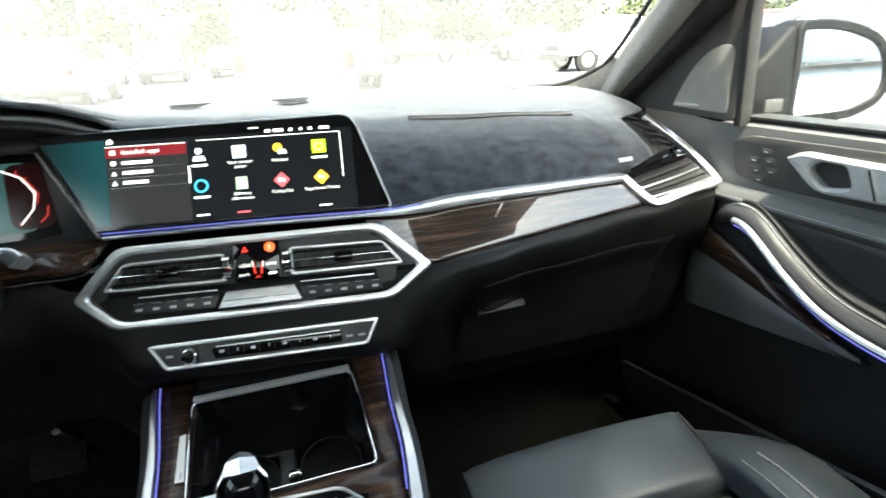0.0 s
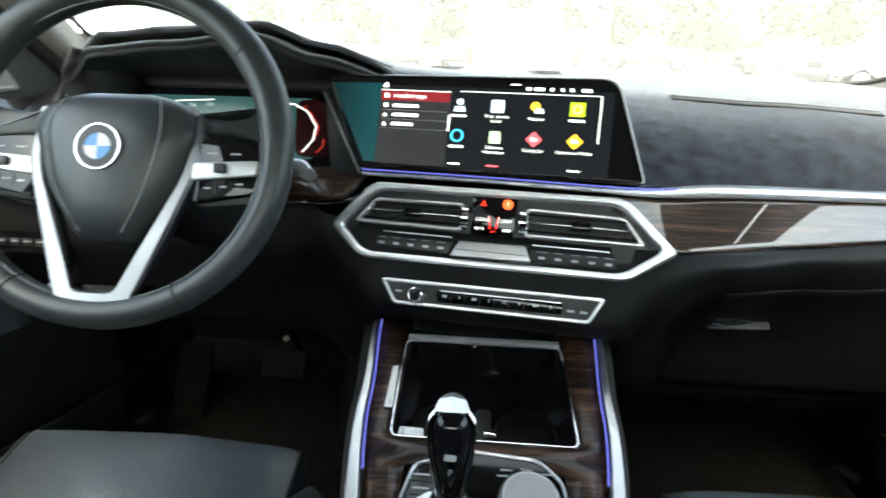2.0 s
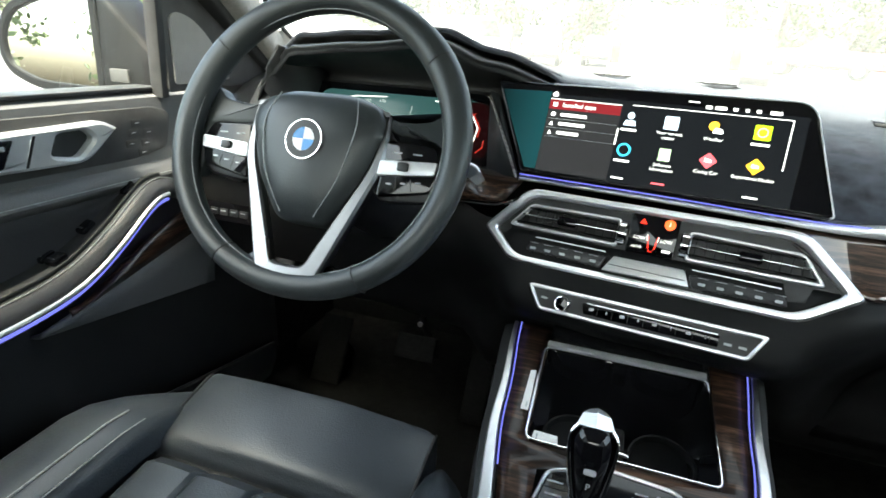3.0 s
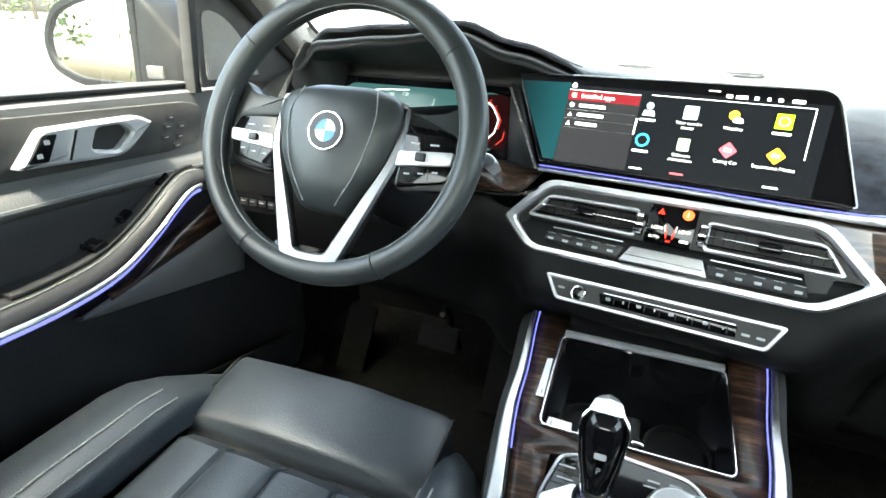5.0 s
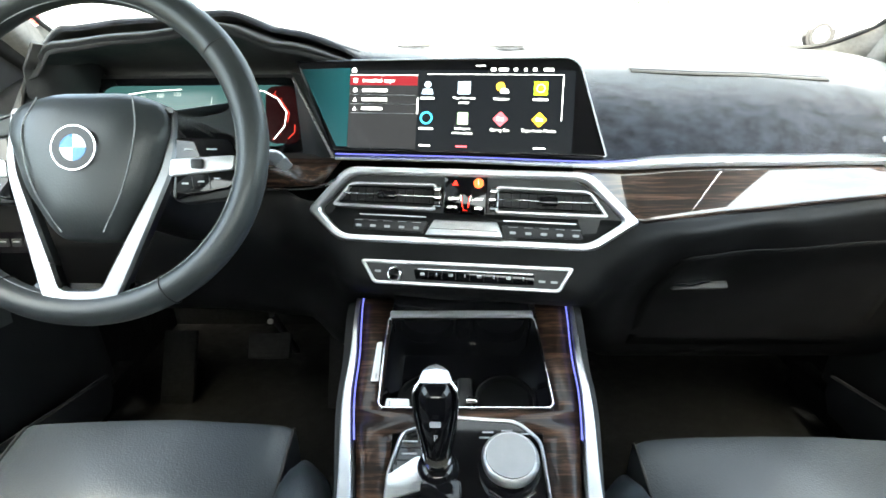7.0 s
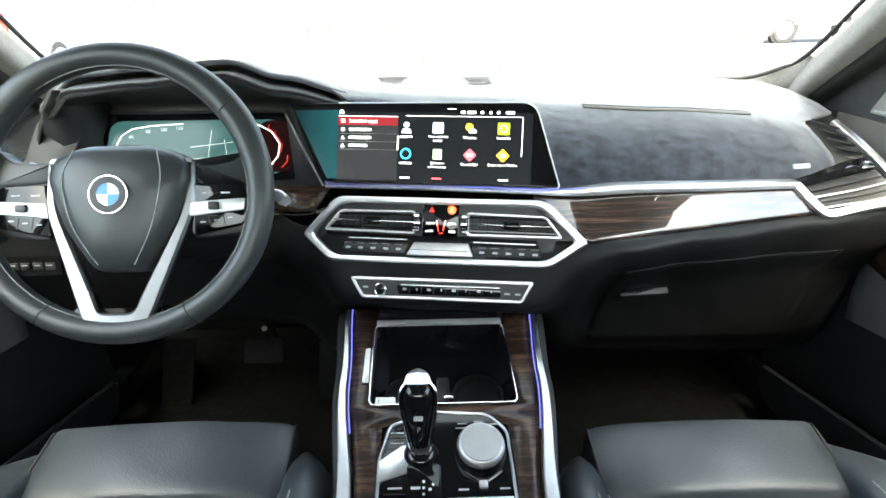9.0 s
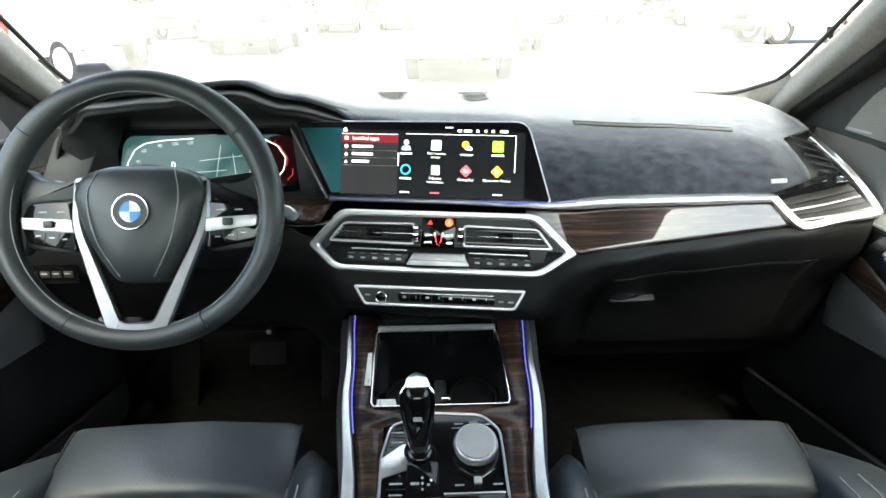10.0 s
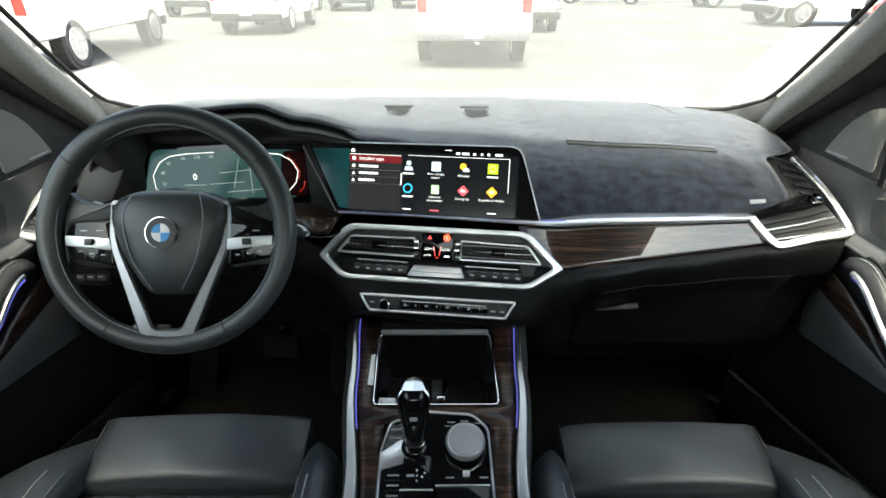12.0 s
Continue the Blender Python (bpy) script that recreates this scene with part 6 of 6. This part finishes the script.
def wing_mirror(s):
    w = thing("wing_mirror", "black door mirror with clear mirror glass", "wing mirror", T((s * 1.03, 0.14, 1.17)), group="wing mirrors")
    mx = Matrix.Diagonal((s, 1, 1, 1))
    ang = 0
    outl = rounded([(-0.105, -0.078), (0.040, -0.076), (0.108, -0.052), (0.122, 0.0), (0.092, 0.052), (0.0, 0.080), (-0.098, 0.080)], [0.022, 0.03, 0.035, 0.035, 0.035, 0.05, 0.022], 5)
    m0 = mx @ pose(0.012, 0, -0.014, 90, 0, 0) @ pose(0, 0, 0, -4, ang, 0) @ Matrix.Diagonal((1.12, 1.12, 1, 1))
    shell = [[(x * k, y * k, z) for x, y in outl] for k, z in ((0.99, 0.012), (1.03, 0.004), (1.06, -0.02), (0.95, -0.07), (0.6, -0.115), (0.2, -0.13))]
    part("shell", loft(shell, closed_u=True, caps=True, m=m0), MIRROR_BLACK, w, "black mirror housing")
    part("mirror_glass", prism(shrink(outl, 0.014), 0.002, m0 @ T((0, 0, 0.0125))), MIRROR, w, "mirror glass", smooth=False)
    part("glass_edge", ring(outl, shrink(outl, 0.014), 0.012, m0 @ T((0, 0, 0.008)), 0.002), MIRROR_BLACK, w)
    rows = []
    for x, y0, y1, z0, z1 in ((-0.23, -0.01, 0.07, -0.085, -0.035), (-0.185, -0.02, 0.075, -0.088, -0.005), (-0.145, -0.03, 0.08, -0.088, 0.040), (-0.105, -0.025, 0.075, -0.086, 0.070), (-0.06, -0.005, 0.06, -0.080, 0.066)):
        rows.append([(x, y, z) for y, z in rounded([(y0, z0), (y1, z0), (y1, z1), (y0 + 0.015, z1)], 0.014, 3)])
    part("foot", loft(rows, closed_u=True, caps=True, m=mx), MIRROR_BLACK, w, "black mirror foot")
    part("lamp_lens", box(0.040, 0.006, 0.022, mx @ T((-0.150, -0.031, -0.060)), 0.003), SAIL, w, "small grey lens in the foot")
    return w


wing_mirror(-1)
wing_mirror(1)
bon = []
for i in range(11):
    y = 0.95 + 0.11 * i
    bon.append([(0.80 * q, y - 0.10 * q * q, 1.035 - 0.012 * i - 0.0012 * i * i - 0.04 * q * q) for q in [-1 + j / 6 for j in range(13)]])
tagged(thicken(part("bonnet", loft(bon), CAR_WHITE), 0.004, -1), "white painted bonnet ahead of the windscreen", "bonnet", kind="structure")

# ---- parked vehicles ----
TYRE = mat("tyre_rubber", (0.02, 0.02, 0.02), 0.85, scale=30)
RIM = mat("alloy_rim", (0.6, 0.6, 0.62), 0.35, metal=1.0, scale=10)
TINT = mat("tinted_glass", (0.03, 0.035, 0.04), 0.06, coat=1.0, vary=0.1)
TAIL = mat("red_tail_lens", (0.45, 0.015, 0.012), 0.15, coat=1.0)
BUMPER = mat("grey_bumper", (0.22, 0.22, 0.23), 0.4, metal=0.5)
PAINTS = {"white": CAR_WHITE, "red": mat("red_car_paint", (0.35, 0.02, 0.02), 0.3, coat=1.0), "dark": mat("dark_car_paint", (0.03, 0.035, 0.045), 0.3, coat=1.0), "silver": mat("silver_car_paint", (0.42, 0.43, 0.45), 0.3, metal=0.6, coat=1.0)}

SHAPES = {
    # side outline as (length from the rear, height); window outline; wheel places; width
    "pickup truck": ([(0.0, 0.62), (0.02, 1.32), (1.9, 1.36), (1.98, 1.42), (2.15, 1.88), (3.35, 1.92), (4.05, 1.42), (5.35, 1.30), (5.55, 1.05), (5.6, 0.55), (0.1, 0.50)], [(2.12, 1.42), (2.25, 1.80), (3.30, 1.83), (3.90, 1.42)], (1.15, 4.65), 1.95, 0.40),
    "sport utility car": ([(0.0, 0.55), (0.0, 1.0), (0.12, 1.15), (0.45, 1.68), (2.9, 1.76), (3.6, 1.15), (4.5, 1.02), (4.72, 0.85), (4.75, 0.42), (0.08, 0.40)], [(0.40, 1.16), (0.62, 1.58), (2.8, 1.64), (3.35, 1.16)], (0.95, 3.75), 1.88, 0.36),
    "sedan car": ([(0.0, 0.5), (0.0, 0.95), (0.75, 1.05), (1.35, 1.42), (2.6, 1.46), (3.45, 1.02), (4.5, 0.88), (4.72, 0.7), (4.75, 0.35), (0.08, 0.33)], [(0.95, 1.05), (1.45, 1.36), (2.55, 1.39), (3.2, 1.04)], (0.95, 3.7), 1.80, 0.33),
}


def vehicle(kind, paint, x, y, turn, label):
    """A parked vehicle, its rear centre at (x, y), heading turned from +y."""
    out, win, wheels, wd, wr = SHAPES[kind]
    v = thing(kind.replace(" ", "_"), label, kind.split()[0] if kind != "sport utility car" else "car", OUT @ pose(x, y, 0, 0, 0, turn), group="parked vehicles")
    rp = rounded(out, 0.12, 4)
    rows = []
    for q in (-1.0, -0.94, -0.8, -0.4, 0.4, 0.8, 0.94, 1.0):
        ins = 0.05 if abs(q) == 1 else (0.012 if abs(q) > 0.9 else 0.0)
        rows.append([(q * wd / 2 * (1 - 0.16 * max(0, (h - 1.05)) / 0.8), min(max(l, ins), out[-2][0] - ins), h - (ins if h > 0.8 else -ins)) for l, h in rp])
    part("body", loft(rows, closed_u=True, caps=True), PAINTS[paint], v)
    wp = rounded(win, 0.06, 3)
    for sd in (-1, 1):
        bm = loft([[(sd * (wd / 2 * (1 - 0.16 * (h - 1.05) / 0.8) + e), l, h) for l, h in wp] for e in (-0.02, 0.008)], closed_u=True, caps=True)
        part("side_window", bm, TINT, v)
        for l in wheels:
            mm = T((sd * (wd / 2 - 0.10), l, wr)) @ pose(0, 0, 0, 0, 90, 0)
            w = part("wheel", lathe([(0.0, -0.11), (wr * 0.9, -0.11), (wr, -0.07), (wr, 0.07), (wr * 0.9, 0.11), (0.0, 0.11)], 28, mm), TYRE, v)
            part("rim", lathe([(0.0, -0.118), (wr * 0.66, -0.118), (wr * 0.68, -0.10), (wr * 0.68, 0.10), (wr * 0.66, 0.118), (0.0, 0.118)], 24, mm), RIM, w)
            part("wheel_arch", lathe([(0.0, -0.10), (wr * 1.16, -0.10), (wr * 1.16, 0.108), (0.0, 0.108)], 28, T((sd * (wd / 2 - 0.115), l, wr + 0.02)) @ pose(0, 0, 0, 0, 90, 0)), RUBBER, v)
        part("tail_lamp", box(0.16, 0.05, 0.34 if kind == "pickup truck" else 0.16, T((sd * (wd / 2 - 0.11), 0.015, 1.06 if kind == "pickup truck" else 0.92)), 0.02), TAIL, v, "red tail lamp")
        part("head_lamp", box(0.34, 0.06, 0.14, T((sd * (wd / 2 - 0.25), out[-2][0] - 0.08, 0.86)), 0.02), CHROME, v)
    part("rear_bumper", box(wd * 0.98, 0.16, 0.20, T((0, -0.03, 0.56 if kind == "pickup truck" else 0.45)), 0.04), BUMPER if kind == "pickup truck" else RUBBER, v)
    part("number_plate", box(0.30, 0.012, 0.15, T((0, -0.112, 0.58)), 0.004), PAPER, v, "blank number plate")
    part("front_bumper", box(wd * 0.96, 0.14, 0.24, T((0, out[-2][0] - 0.03, 0.5)), 0.05), RUBBER, v)
    part("grille", box(wd * 0.5, 0.04, 0.22, T((0, out[-2][0] + 0.0, 0.84)), 0.02), RUBBER, v)
    if kind == "pickup truck":
        part("rear_window", box(1.35, 0.03, 0.34, T((0, 2.03, 1.64)) @ pose(0, 0, 0, -20), 0.02), TINT, v)
        part("tailgate_line", box(1.5, 0.012, 0.012, T((0, 0.012, 1.20))), RUBBER, v)
        part("tow_hook", box(0.08, 0.14, 0.06, T((0.05, -0.12, 0.42)), 0.01), CHROME, v)
    else:
        part("rear_window", box(wd * 0.72, 0.03, 0.42, T((0, 0.31 if kind != "sedan car" else 1.03, 1.42 if kind != "sedan car" else 1.24)) @ pose(0, 0, 0, -34 if kind != "sedan car" else -56), 0.02), TINT, v)
    part("windscreen", box(wd * 0.74, 0.03, 0.62, T((0, (out[5][0] + out[6][0]) / 2 + 0.01 if kind == "pickup truck" else (out[4][0] + out[5][0]) / 2 + 0.02, (1.67 if kind == "pickup truck" else (1.46 if kind != "sedan car" else 1.25)))) @ pose(0, 0, 0, 50 if kind == "pickup truck" else 55), 0.02), TINT, v)
    return v


vehicle("pickup truck", "white", 0.60, 8.75, -1, "white pickup truck seen from its tailgate")
vehicle("pickup truck", "white", -6.95, 7.6, 6, "white pickup truck with red tail lamps")
vehicle("sport utility car", "white", -5.05, 14.5, 0, "white sport utility car on the car park")
vehicle("sport utility car", "silver", 2.5, 15.4, -3, "silver sport utility car on the car park")
vehicle("pickup truck", "white", 16.2, 18.6, 92, "white pickup truck parked side-on")
vehicle("pickup truck", "dark", 19.0, 30.0, 86, "dark pickup truck in the far row")
vehicle("pickup truck", "red", 12.6, 33.5, 70, "red pickup truck in the far row")
vehicle("sport utility car", "dark", -6.4, 26.0, 10, "dark sport utility car in the far row")
vehicle("sport utility car", "silver", -4.0, 25.5, 4, "silver sport utility car in the far row")
vehicle("sedan car", "white", -1.4, 28.0, 0, "white sedan car in the far row")
vehicle("pickup truck", "white", -9.5, 27.0, 178, "white pickup truck facing the lane")
vehicle("sedan car", "white", -13.5, 26.0, 170, "white sedan car in the far row")
vehicle("sport utility car", "white", 13.0, 6.5, 60, "white sport utility car beyond the passenger window")
vehicle("sport utility car", "red", 15.0, 11.5, 60, "red sport utility car beyond the passenger window")
vehicle("sedan car", "dark", 18.5, 6.5, 60, "dark sedan car beyond the passenger window")
vehicle("sedan car", "silver", 24.0, 33.0, 80, "silver sedan car in the far row")

vehicle("sport utility car", "white", 3.0, -4.55, 0, "white sport utility car parked alongside")

# ---- far woods ----
rng = random.Random(11)
verts, faces = [], []
for k in range(68):
    tx = -80 + 160 * k / 63 + rng.uniform(-1.5, 1.5)
    ty = 48 + rng.uniform(-3, 6) + 4 * abs(math.sin(k * 0.7))
    if k > 63:  # a loose row behind, on the driver's side
        tx, ty = -30.0 - 5.0 * (k - 64) + rng.uniform(-1, 1), -26.0 + 3.5 * (k - 64) + rng.uniform(-1, 1)
    th = rng.uniform(7, 12)
    for c in range(13):
        ca, cr = rng.uniform(0, 6.28), rng.uniform(0.3, 2.4)
        cx, cy, cz = tx + cr * math.cos(ca), ty + cr * math.sin(ca), th * (0.06 + 0.9 * c / 12)
        size = rng.uniform(1.0, 1.8) * (1.3 - cz / th * 0.5)
        for leaf in range(52):
            o = Vector((rng.gauss(0, 1), rng.gauss(0, 1), rng.gauss(0, 0.8))).normalized() * size * rng.uniform(0.5, 1.1)
            p = Vector((cx, cy, max(0.1, cz + o.z))) + Vector((o.x, o.y, 0))
            a = Vector((rng.uniform(-1, 1), rng.uniform(-1, 1), rng.uniform(-1, 1))).normalized() * rng.uniform(0.15, 0.38)
            b = a.cross(o + Vector((0.1, 0.2, 0.3))).normalized() * a.length * 0.8
            i0 = len(verts)
            verts += [tuple(OUT @ q) for q in (p - a, p - b * 0.6, p + a, p + b * 0.6)]
            faces.append((i0, i0 + 1, i0 + 2, i0 + 3))
me = bpy.data.meshes.new("woods")
me.from_pydata(verts, [], faces)
me.materials.append(LEAF)
woods = tagged(new("woods", me), "line of leafy green trees beyond the car park", "trees", kind="stuff")
bm = bmesh.new()
for k in range(22):
    tx = -80 + 160 * k / 21
    loft([[(tx + a * f, 52 + b * f, z + 1.1) for a, b in circle(0.28, 7)] for f, z in ((1.2, 0), (0.9, 2.5), (0.5, 7))], bm, closed_u=True)
tagged(part("tree_trunks", bm, BARK), "dark trunks of the far trees", "trees", kind="stuff")
for x, y in ((7.0, 38.0), (-9.0, 36.0)):
    lp = thing("car_park_lamp", "slim pale lamp post of the car park", "lamp post", OUT @ T((x, y, 0)), group="lamp posts")
    part("post", lathe([(0.0, 0), (0.12, 0), (0.07, 8.0), (0.0, 8.0)], 12), PAPER, lp)
    part("lamp_head", box(0.9, 0.3, 0.14, T((0.4, 0, 8.0)), 0.04), BUMPER, lp)
